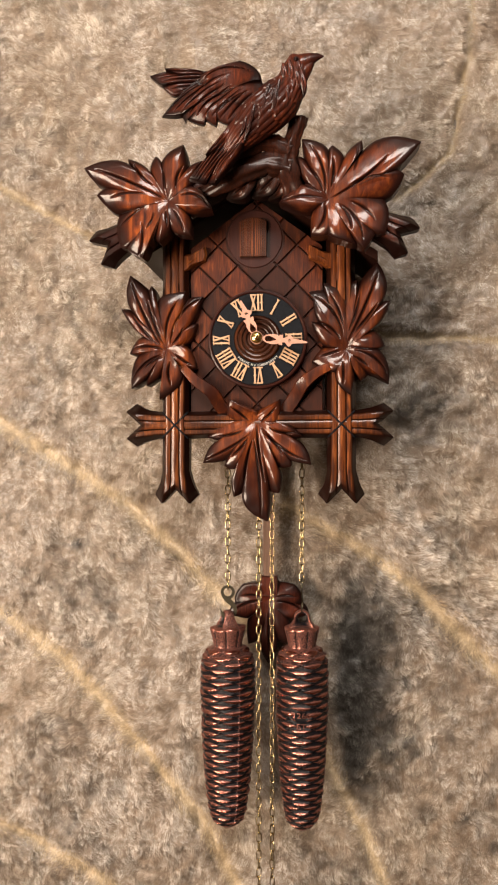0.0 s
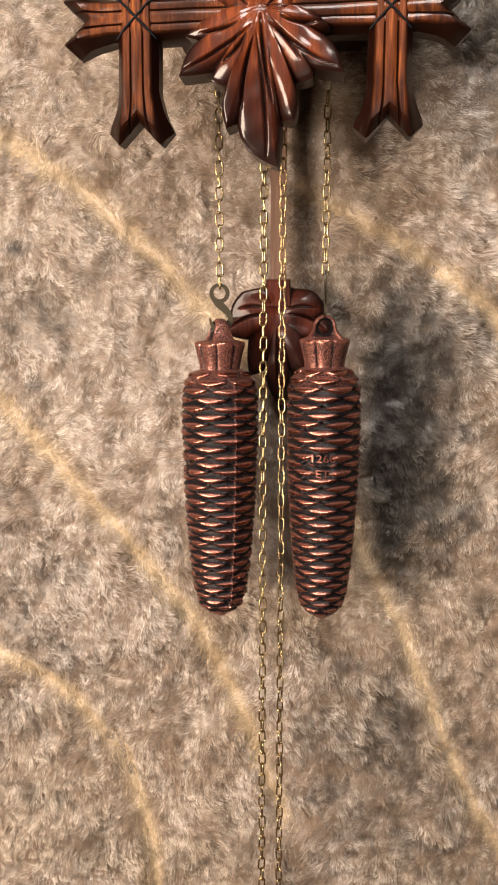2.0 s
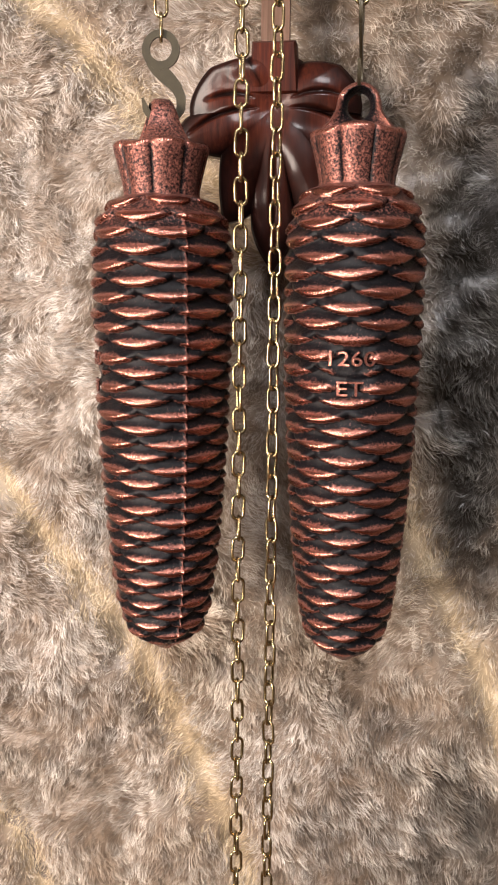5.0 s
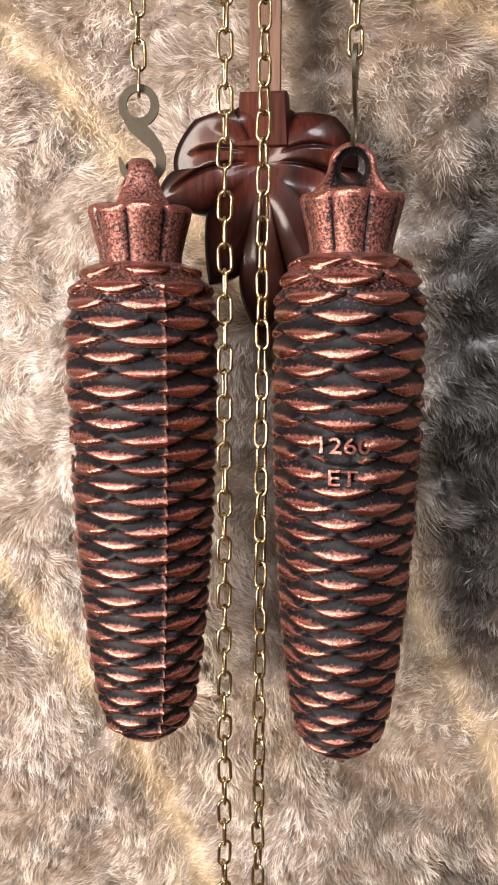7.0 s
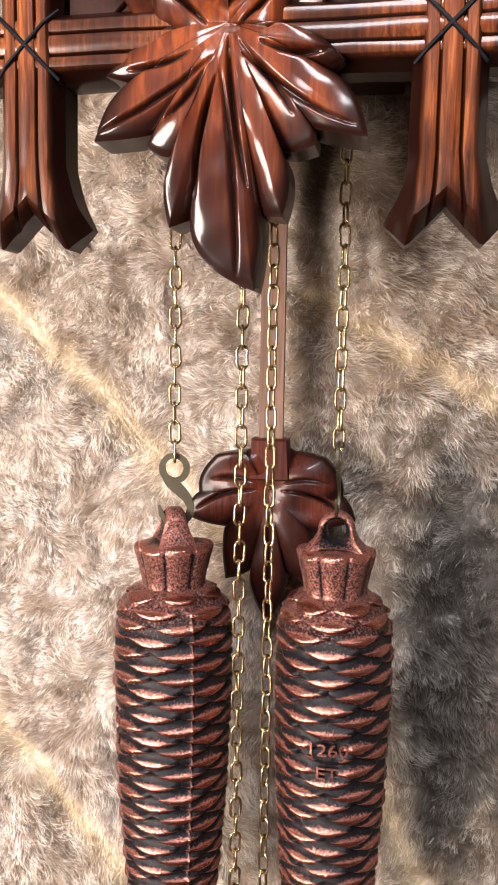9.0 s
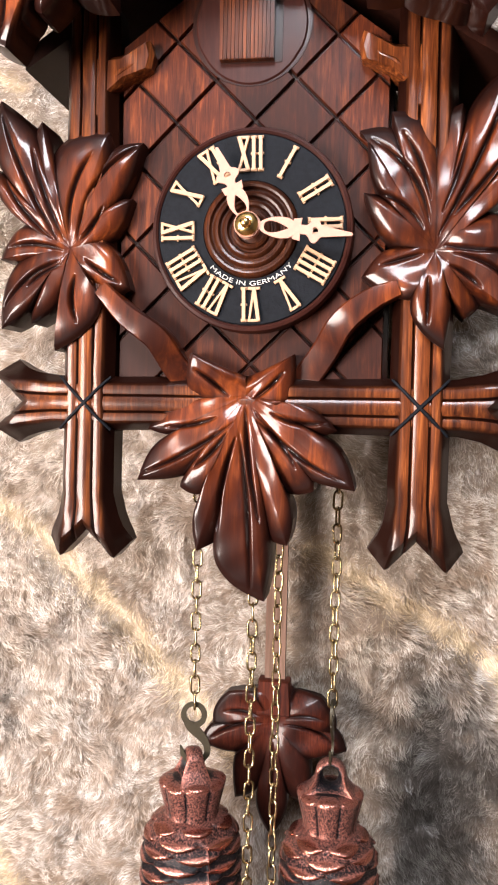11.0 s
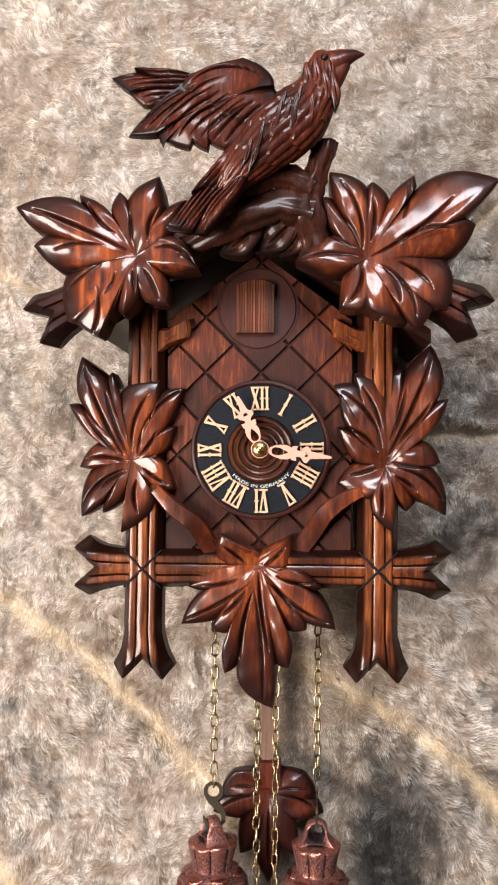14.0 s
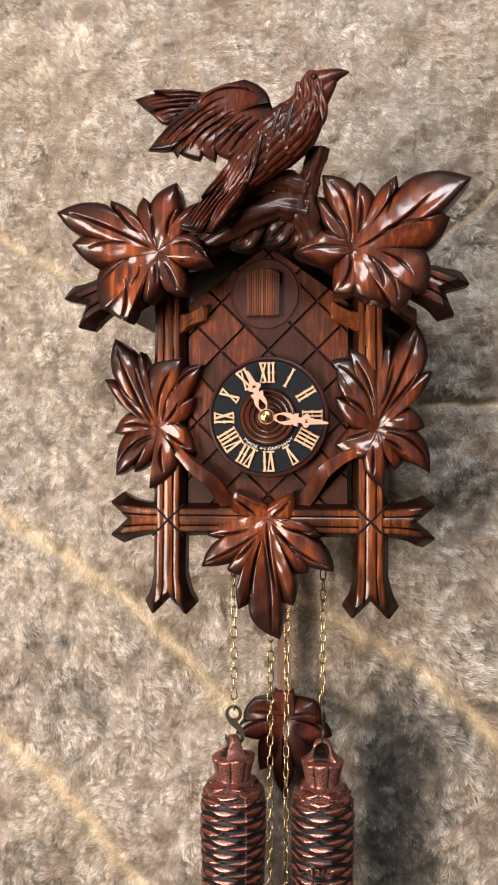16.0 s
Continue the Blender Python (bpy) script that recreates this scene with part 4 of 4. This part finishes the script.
def pine_cone_weight():
    w = thing("pine_cone_weight", (0, 0, 0), "antique copper pine cone clock weight hanging on its chain", "weight", "clock weights")
    bm = bmesh.new()
    wear = bm.verts.layers.float.new("wear")
    na, rows = 240, 320
    grid = []
    for i in range(rows + 1):
        q = 144.5 * i / rows
        row = []
        for k in range(na):
            a = 2 * math.pi * k / na
            face = math.atan2(math.sin(a + math.pi / 2), math.cos(a + math.pi / 2))
            fade = smooth01(-1.5, 1.5, q) * (1 - smooth01(137, 143, q))
            patch = (1 - smooth01(0.12, 0.45, abs(face))) * (1 - smooth01(3.5, 10.0, abs(q - 51)))
            h, lens = scale_relief(a, q)
            h *= fade * (1 - 0.7 * patch)
            lens *= 1 - 0.8 * patch
            seam = 0.6 * (max(0, 1 - abs(abs(face) - 1.75) / 0.03)) * smooth01(2, 8, q)
            r = cone_radius(q) - 2.3 + 3.1 * h + seam
            vert = bm.verts.new((max(0.3, r) * MM * math.cos(a), 1.06 * max(0.3, r) * MM * math.sin(a), -(28 + q) * MM))
            vert[wear] = max(0.95 * smooth01(0.0, 0.7, lens) * smooth01(0.2, 0.5, h), 0.5 * (1 - fade), seam * 0.75) + 0.3 * (1 - smooth01(3, 18, q))
            row.append(vert)
        grid.append(row)
    for a, b in zip(grid, grid[1:]):
        for k in range(na):
            bm.faces.new((a[k], a[(k + 1) % na], b[(k + 1) % na], b[k]))
    bm.faces.new(grid[0])
    bm.faces.new(grid[-1])
    part("body", bm, COPPER, w, "scaled cone body", sharp=75)
    # the fluted collar, wider than deep
    bm = bmesh.new()
    wear = bm.verts.layers.float.new("wear")
    prev = None
    for z, rx in ((-30, 11.8), (-27.5, 11.3), (-26, 11.4), (-22, 12.3), (-18, 13.3), (-15.4, 14.0), (-14.4, 14.2), (-13.6, 13.9), (-13.0, 12.6), (-12.4, 9.0)):
        ring = []
        for k in range(96):
            a = 2 * math.pi * k / 96
            flute = 1 - 0.05 * max(0, math.cos(8 * (a + math.pi / 8))) ** 14 - 0.02 * math.cos(8 * (a + math.pi / 8)) * (z < -14)
            vert = bm.verts.new((0.95 * rx * flute * MM * math.cos(a), rx * flute * MM * math.sin(a), (z + 0.5 * (z > -15) * math.cos(4 * a)) * MM))
            vert[wear] = 0.36 + (0.3 if -15 < z < -12.8 else 0) - 0.3 * max(0, math.cos(8 * (a + math.pi / 8))) ** 20
            ring.append(vert)
        if prev:
            for k in range(96):
                bm.faces.new((prev[k], prev[(k + 1) % 96], ring[(k + 1) % 96], ring[k]))
        else:
            bm.faces.new(ring)
        prev = ring
    bm.faces.new(prev)
    part("collar", bm, COPPER, w, "fluted collar", sharp=60)
    # the lug with its eye
    bm = bmesh.new()
    wear = bm.verts.layers.float.new("wear")
    n = 40
    loops = []

    def contour(swell, depth):
        """The lug's outline, round above and spreading to its foot; depth -1 behind to 1 in front."""
        ring = []
        for k in range(n):
            a = 2 * math.pi * k / n
            x, z = 6.3 * math.cos(a) * swell, -6.2 + 6.2 * math.sin(a) * swell
            low = -math.sin(a)
            if 0 < low < 0.7:
                x, z = math.copysign(6.3 + 5.0 * (low / 0.7) ** 1.7, math.cos(a)) * swell, -6.2 - 7.4 * low / 0.7
            elif low >= 0.7:
                x, z = 11.3 * math.cos(a) / 0.714 * swell, -13.6
            thick = 3.0 + 4.0 * min(1.0, max(0.0, (-1.0 - z) / 12.5)) ** 1.3
            vert = bm.verts.new((x * MM, depth * thick * MM, z * MM))
            vert[wear] = 0.36 + 0.25 * (abs(depth) > 0.9)
            ring.append(vert)
        return ring

    def bore(rx, rz, y):
        ring = []
        for k in range(n):
            a = 2 * math.pi * k / n
            vert = bm.verts.new((rx * MM * math.cos(a), y * MM, (-6.4 + rz * math.sin(a)) * MM))
            vert[wear] = 0.05
            ring.append(vert)
        return ring
    for depth, swell in ((-1, 0.86), (-0.75, 0.97), (-0.3, 1.0), (0.3, 1.0), (0.75, 0.97), (1, 0.86)):
        loops.append(contour(swell, depth))
    for rx, rz, y in ((4.4, 4.8, 3.6), (3.8, 4.3, 2.6), (3.2, 3.7, 0.6), (3.2, 3.7, -0.6), (3.8, 4.3, -2.6), (4.4, 4.8, -3.6)):
        loops.append(bore(rx, rz, y))
    for a, b in zip(loops, loops[1:] + loops[:1]):
        for k in range(n):
            bm.faces.new((a[k], a[(k + 1) % n], b[(k + 1) % n], b[k]))
    part("lug", bm, COPPER, w, "cast lug with an eye", sharp=60)
    # raised characters
    for text, q, size in (("1260", 48.0, 5.9), ("ET", 56.3, 5.9)):
        vs, fs = lettering(text, size)
        bm = bmesh.new()
        wear = bm.verts.layers.float.new("wear")
        r = 1.06 * (cone_radius(q) - 0.9)
        lay = []
        for up in (0.0, 0.8):
            row = []
            for x, y, _ in vs:
                a = -math.pi / 2 + x * 1.2 / r
                vert = bm.verts.new(((r + up) * MM * math.cos(a), (r + up) * MM * math.sin(a), (-(28 + q) - 2.3 + y) * MM))
                vert[wear] = 0.75 * up
                row.append(vert)
            lay.append(row)
        for f in fs:
            bm.faces.new([lay[1][i] for i in f])
        for e in [e for e in bm.edges if len(e.link_faces) == 1]:
            i, j = lay[1].index(e.verts[0]), lay[1].index(e.verts[1])
            bm.faces.new((lay[1][i], lay[1][j], lay[0][j], lay[0][i]))
        part("raised_lettering", bm, COPPER, w, "raised characters " + text, sharp=30)
    return w


WR, WL = (0.034, -0.053, HUB[2] - 0.2065), (-0.0245, -0.049, HUB[2] - 0.2085)
weight = pine_cone_weight()
weight.location = WR
copy_thing(weight, Matrix.Translation(WL) @ Matrix.Rotation(radians(-67), 4, "Z"))


# ---- chains ----
def link_mesh():
    bm = bmesh.new()
    half, rad, wire = 3.0, 1.75, 0.52
    path = []
    for k in range(7):
        a = math.pi * k / 6
        path.append((rad * math.cos(a), half - rad + 0.9 + rad * math.sin(a)))
    for k in range(7):
        a = math.pi + math.pi * k / 6
        path.append((rad * math.cos(a), -(half - rad + 0.9) + rad * math.sin(a)))
    n, m = len(path), 6
    rings = []
    for i, (x, z) in enumerate(path):
        x1, z1 = path[(i + 1) % n]
        x0, z0 = path[i - 1]
        t = Vector((x1 - x0, 0, z1 - z0)).normalized()
        s = Vector((t.z, 0, -t.x))
        rings.append([bm.verts.new((Vector((x, 0, z)) + s * (wire * math.cos(b)) + Vector((0, wire * math.sin(b), 0))) * MM) for b in (2 * math.pi * k / m for k in range(m))])
    for i in range(n):
        a, b = rings[i], rings[(i + 1) % n]
        for k in range(m):
            bm.faces.new((a[k], a[(k + 1) % m], b[(k + 1) % m], b[k]))
    bmesh.ops.recalc_face_normals(bm, faces=bm.faces)
    me = bpy.data.meshes.new("link")
    bm.to_mesh(me)
    bm.free()
    for p in me.polygons:
        p.use_smooth = True
    me.materials.append(CHAIN_BRASS)
    return me


LINK = link_mesh()
PITCH = 6.75


def chain(x, d, top, bottom, label, twist):
    root = thing("clock_chain", (x * MM, -d * MM, HUB[2] + top * MM), label, "chain", "clock chains")
    count = int((top - bottom) / PITCH)
    for k in range(count):
        ob = new("link", LINK)
        ob.parent = root
        turn = twist + 90 * (k % 2) + random.uniform(-9, 9)
        ob.matrix_basis = Matrix.Translation((random.uniform(-0.12, 0.12) * MM, 0, -PITCH * (k + 0.5) * MM)) @ Matrix.Rotation(radians(turn), 4, "Z") @ Matrix.Rotation(radians(random.uniform(-3, 3)), 4, "Y")
    return root, top - PITCH * count


def s_hook(root, drop, turn):
    """A flat stamped S hook: a closed eye above, an open hook below."""
    bm = bmesh.new()
    w, n = 1.1, 24
    ring_plate(bm, None, lambda t: (5.6 * math.cos(t), 5.6 * math.sin(t) - 4.2), lambda t: (3.3 * math.cos(t), 3.4 * math.sin(t) - 4.0), -0.5, 0.5, 30)
    path = [(-3.7, -7.6, 0.9), (-1.5, -9.3, 1.9), (0.8, -11.0, 2.2), (2.8, -12.8, 2.0), (4.6, -14.8, 1.7), (5.9, -17.6, 1.4), (5.9, -20.6, 1.3), (4.0, -23.4, 1.2), (0.6, -24.6, 1.15), (-2.6, -23.6, 1.1), (-4.6, -21.0, 1.0), (-5.6, -17.6, 0.3)]
    left, right = [], []
    for i, (x, z, h) in enumerate(path):
        x0, z0, _ = path[max(0, i - 1)]
        x1, z1, _ = path[min(len(path) - 1, i + 1)]
        t = Vector((x1 - x0, z1 - z0)).normalized()
        left.append((x - t.y * h, z + t.x * h))
        right.append((x + t.y * h, z - t.x * h))
    rows = [[bm.verts.new(v3(q[0], d, q[1])) for q, d in ((a, -0.45), (b, -0.45), (b, 0.45), (a, 0.45))] for a, b in zip(left, right)]
    for p, q in zip(rows, rows[1:]):
        for k in range(4):
            bm.faces.new((p[k], p[(k + 1) % 4], q[(k + 1) % 4], q[k]))
    bm.faces.new(rows[0])
    bm.faces.new(rows[-1])
    ob = part("weight_hook", bm, HOOK_STEEL, root, "flat olive steel S hook")
    ob.matrix_basis = Matrix.Translation((0, 0, drop * MM)) @ Matrix.Rotation(radians(turn), 4, "Z")
    return ob


root, end = chain(34, 53, -84, -190.5, "thin brass link chain holding a pine cone weight", 25)
s_hook(root, end + 84 + 1.4, 88)
root, end = chain(-24.5, 49, -84, -193, "thin brass link chain holding a pine cone weight", 15)
s_hook(root, end + 84 + 1.4, 4)
chain(0.5, 55, -84, -690, "long loose brass chain hanging free", 20)
chain(10.8, 55, -84, -690, "long loose brass chain hanging free", 65)

# ---- the fur covering of the wall ----
SEAMS = [
    [(-300, -15), (-229, -60), (-169, -97), (-125, -125), (-80, -164), (-42, -203), (0, -240)],
    [(-300, -190), (-229, -227), (-174, -262), (-127, -314), (-85, -362), (-44, -413), (-15, -470), (10, -540)],
    [(20, -132), (44, -146), (87, -169), (125, -198), (156, -229), (193, -266), (280, -340)],
    [(45, -325), (60, -356), (84, -402), (107, -465), (135, -525), (175, -590)],
    [(-300, -380), (-187, -428), (-136, -458), (-103, -498), (-86, -542), (-74, -620)],
    [(-300, 190), (-229, 146), (-180, 118), (-130, 90)],
    [(175, 380), (170, 242), (156, 165), (112, 127)],
    [(90, 14), (140, 11), (193, 9), (285, 2)],
]


def seam_distance(x, z):
    """Millimetres from each place to the nearest seam."""
    best = np.full(x.shape, 1e9)
    for line, wide in zip(SEAMS, (1.0, 1.0, 0.9, 0.8, 0.9, 0.5, 0.35, 0.5)):
        for (ax, az), (bx, bz) in zip(line, line[1:]):
            t = np.clip(((x - ax) * (bx - ax) + (z - az) * (bz - az)) / ((bx - ax) ** 2 + (bz - az) ** 2), 0, 1)
            best = np.minimum(best, np.hypot(x - ax - t * (bx - ax), z - az - t * (bz - az)) / wide)
    return best


def value_noise(x, z, cell, seed):
    """Smooth noise from 0 to 1."""
    rng = np.random.RandomState(seed)
    table = rng.rand(128, 128)
    u, w = x / cell + 300.3, z / cell + 300.7
    i, j = np.floor(u).astype(int), np.floor(w).astype(int)
    f, g = u - i, w - j
    f, g = f * f * (3 - 2 * f), g * g * (3 - 2 * g)
    a, b = table[i % 128, j % 128], table[(i + 1) % 128, j % 128]
    c, d = table[i % 128, (j + 1) % 128], table[(i + 1) % 128, (j + 1) % 128]
    return (a * (1 - f) + b * f) * (1 - g) + (c * (1 - f) + d * f) * g


def pelt_relief(x, z):
    """How far the pelt's skin lies out from the wall, in millimetres."""
    return -10.5 + 5.0 * value_noise(x, z, 60, 5) + 5.5 * value_noise(x, z, 17, 6) + 3.5 * value_noise(x, z, 7, 7) - 6.0 * np.exp(-(seam_distance(x, z) / 8) ** 2)


def pelt_grey_and_shade(x, z):
    """Where the pelt is dark grey under pale tips (1) and where beige (0), by its own tone and by painted shade."""
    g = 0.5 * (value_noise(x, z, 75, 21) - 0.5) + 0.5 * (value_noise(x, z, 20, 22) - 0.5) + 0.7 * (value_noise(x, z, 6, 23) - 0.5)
    # the blobs right of clock and weights also paint in their cast shadows
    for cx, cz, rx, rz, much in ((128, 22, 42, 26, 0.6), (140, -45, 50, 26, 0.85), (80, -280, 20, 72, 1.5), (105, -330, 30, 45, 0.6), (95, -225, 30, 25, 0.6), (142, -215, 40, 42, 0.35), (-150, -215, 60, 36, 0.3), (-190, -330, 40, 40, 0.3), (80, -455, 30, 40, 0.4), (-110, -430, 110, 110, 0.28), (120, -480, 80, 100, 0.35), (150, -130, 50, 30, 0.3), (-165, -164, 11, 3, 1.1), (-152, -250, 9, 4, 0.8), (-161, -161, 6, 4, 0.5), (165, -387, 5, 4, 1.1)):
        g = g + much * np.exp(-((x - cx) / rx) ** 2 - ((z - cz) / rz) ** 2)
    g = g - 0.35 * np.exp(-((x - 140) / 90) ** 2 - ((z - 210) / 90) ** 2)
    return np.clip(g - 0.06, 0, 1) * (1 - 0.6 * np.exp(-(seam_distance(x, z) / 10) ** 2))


def set_values(ob, name, values):
    layer = ob.data.attributes.new(name, "FLOAT", "POINT")
    layer.data.foreach_set("value", values.astype(np.float32).ravel())


def mesh_object(name, verts, faces_flat, loops_each, materials, index=None, smooth=True):
    me = bpy.data.meshes.new(name)
    me.vertices.add(len(verts))
    me.vertices.foreach_set("co", verts.astype(np.float32).ravel())
    me.loops.add(len(faces_flat))
    me.loops.foreach_set("vertex_index", faces_flat.astype(np.int32))
    starts = np.concatenate(([0], np.cumsum(loops_each)[:-1]))
    me.polygons.add(len(loops_each))
    me.polygons.foreach_set("loop_start", starts.astype(np.int32))
    for m in materials:
        me.materials.append(m)
    if index is not None:
        me.polygons.foreach_set("material_index", index.astype(np.int32))
    me.polygons.foreach_set("use_smooth", np.full(len(loops_each), smooth))
    me.update(calc_edges=True)
    me.validate()
    return new(name, me)


# the skin under the hair
gx, gz = np.meshgrid(np.arange(-480, 481, 3.5), np.arange(-900, 601, 3.5))
gd = pelt_relief(gx, gz)
verts = np.stack((gx * MM, -gd * MM, 1.6 + gz * MM), -1).reshape(-1, 3)
ny, nx = gx.shape
i = (np.arange(ny - 1)[:, None] * nx + np.arange(nx - 1)[None, :]).ravel()
quads = np.stack((i, i + 1, i + 1 + nx, i + nx), -1)
skin = mesh_object("fur_covering", verts, quads.ravel(), np.full(len(quads), 4), [SKIN])
set_values(skin, "seam", np.exp(-(seam_distance(gx, gz) / 6) ** 2))
set_values(skin, "grey", pelt_grey_and_shade(gx, gz))
set_values(skin, "tip", np.full(gx.shape, 0.15))
tagged(skin, "shaggy grey-beige fur covering with yellowish partings on the wall", "wall covering", kind="structure")

# the hair: tapering locks that lie over one another
rng = np.random.RandomState(11)
COUNT, EDGE = 720000, 60000
hx = np.concatenate((rng.uniform(-250, 215, COUNT - EDGE), rng.uniform(-480, 480, EDGE)))
hz = np.concatenate((rng.uniform(-630, 350, COUNT - EDGE), rng.uniform(-900, 600, EDGE)))
sd = seam_distance(hx, hz)
yellow = rng.rand(COUNT) < 0.95 * np.exp(-(sd / (4.5 + 5.0 * value_noise(hx, hz, 30, 41))) ** 2)
ang = -1.9 + 1.2 * (value_noise(hx, hz, 80, 1) - 0.5) * 2 + 1.6 * (value_noise(hx, hz, 14, 2) - 0.5) * 2 + rng.normal(0, 0.5, COUNT)
tuft = value_noise(hx, hz, 9, 3)
length = (3.2 + 4.2 * rng.rand(COUNT)) * (0.55 + 0.8 * tuft) * np.where(yellow, 0.6, 1.0)
lift = (0.8 + 4.0 * rng.rand(COUNT) * tuft) * np.where(sd < 8, 0.55, 1.0)
width = rng.uniform(0.06, 0.16, COUNT)
root_d = pelt_relief(hx, hz) - 0.3
dx, dz = np.cos(ang), np.sin(ang)
curl = rng.normal(0, 0.22, COUNT)
px, pz = -dz, dx
# strands gather into tufts: each leans to the tip of its tuft
ci, cj = np.floor(hx / 6.0 + 1.1 * value_noise(hx, hz, 10, 31)).astype(int), np.floor(hz / 6.0 + 1.1 * value_noise(hx, hz, 10, 32)).astype(int)
table = rng.rand(4, 256, 256)
r1, r2, r3, r4 = (table[k][ci % 256, cj % 256] for k in range(4))
flow = -1.9 + 1.2 * (value_noise(hx, hz, 80, 1) - 0.5) * 2 + 2.0 * (r1 - 0.5)
tuft_x, tuft_z = (ci + 0.5 + 0.5 * (r2 - 0.5)) * 6.0 + (2.5 + 4 * r4) * np.cos(flow), (cj + 0.5 + 0.5 * (r3 - 0.5)) * 6.0 + (2.5 + 4 * r4) * np.sin(flow)
gather = np.where(yellow, 0.12, 0.40)
pts = []
for s, w, up in ((0.0, 1.0, 0.0), (0.55, 0.85, 0.85), (1.0, 0.0, 1.0)):
    cx = hx + dx * length * s + px * curl * length * s * s
    cz = hz + dz * length * s + pz * curl * length * s * s
    pull = gather * s ** 1.5
    cx, cz = cx + (tuft_x - cx) * pull, cz + (tuft_z - cz) * pull
    cd = root_d + (lift + 2.5 * r4) * up + 0.4
    for side in ((-1, 1) if w else (0,)):
        pts.append(np.stack(((cx + side * px * width * w) * MM, -cd * MM, 1.6 + (cz + side * pz * width * w) * MM), -1))
verts = np.stack(pts, 1).reshape(-1, 3)
b = np.arange(COUNT) * 5
flat = np.stack((b, b + 1, b + 3, b + 2, b + 2, b + 3, b + 4), -1).ravel()
each = np.tile((4, 3), COUNT)
hair = mesh_object("fur_hair", verts, flat, each, [FUR])
set_values(hair, "seam", np.repeat(yellow.astype(float), 5))
set_values(hair, "grey", np.repeat(pelt_grey_and_shade(hx, hz), 5))
set_values(hair, "tip", np.tile((0.1, 0.1, 0.7, 0.7, 1.0), COUNT))
slope = 1.0
nx_ = -(pelt_relief(hx + slope, hz) - pelt_relief(hx - slope, hz)) / (2 * slope)
nz_ = -(pelt_relief(hx, hz + slope) - pelt_relief(hx, hz - slope)) / (2 * slope)
lie = np.stack((0.55 * nx_ + rng.normal(0, 0.22, COUNT), -np.ones(COUNT), 0.55 * nz_ + rng.normal(0, 0.22, COUNT)), -1)
lie /= np.linalg.norm(lie, axis=1)[:, None]
layer = hair.data.attributes.new("lie", "FLOAT_VECTOR", "POINT")
layer.data.foreach_set("vector", np.repeat(lie, 5, axis=0).astype(np.float32).ravel())
hair.parent = skin
tagged(hair, kind="stuff")
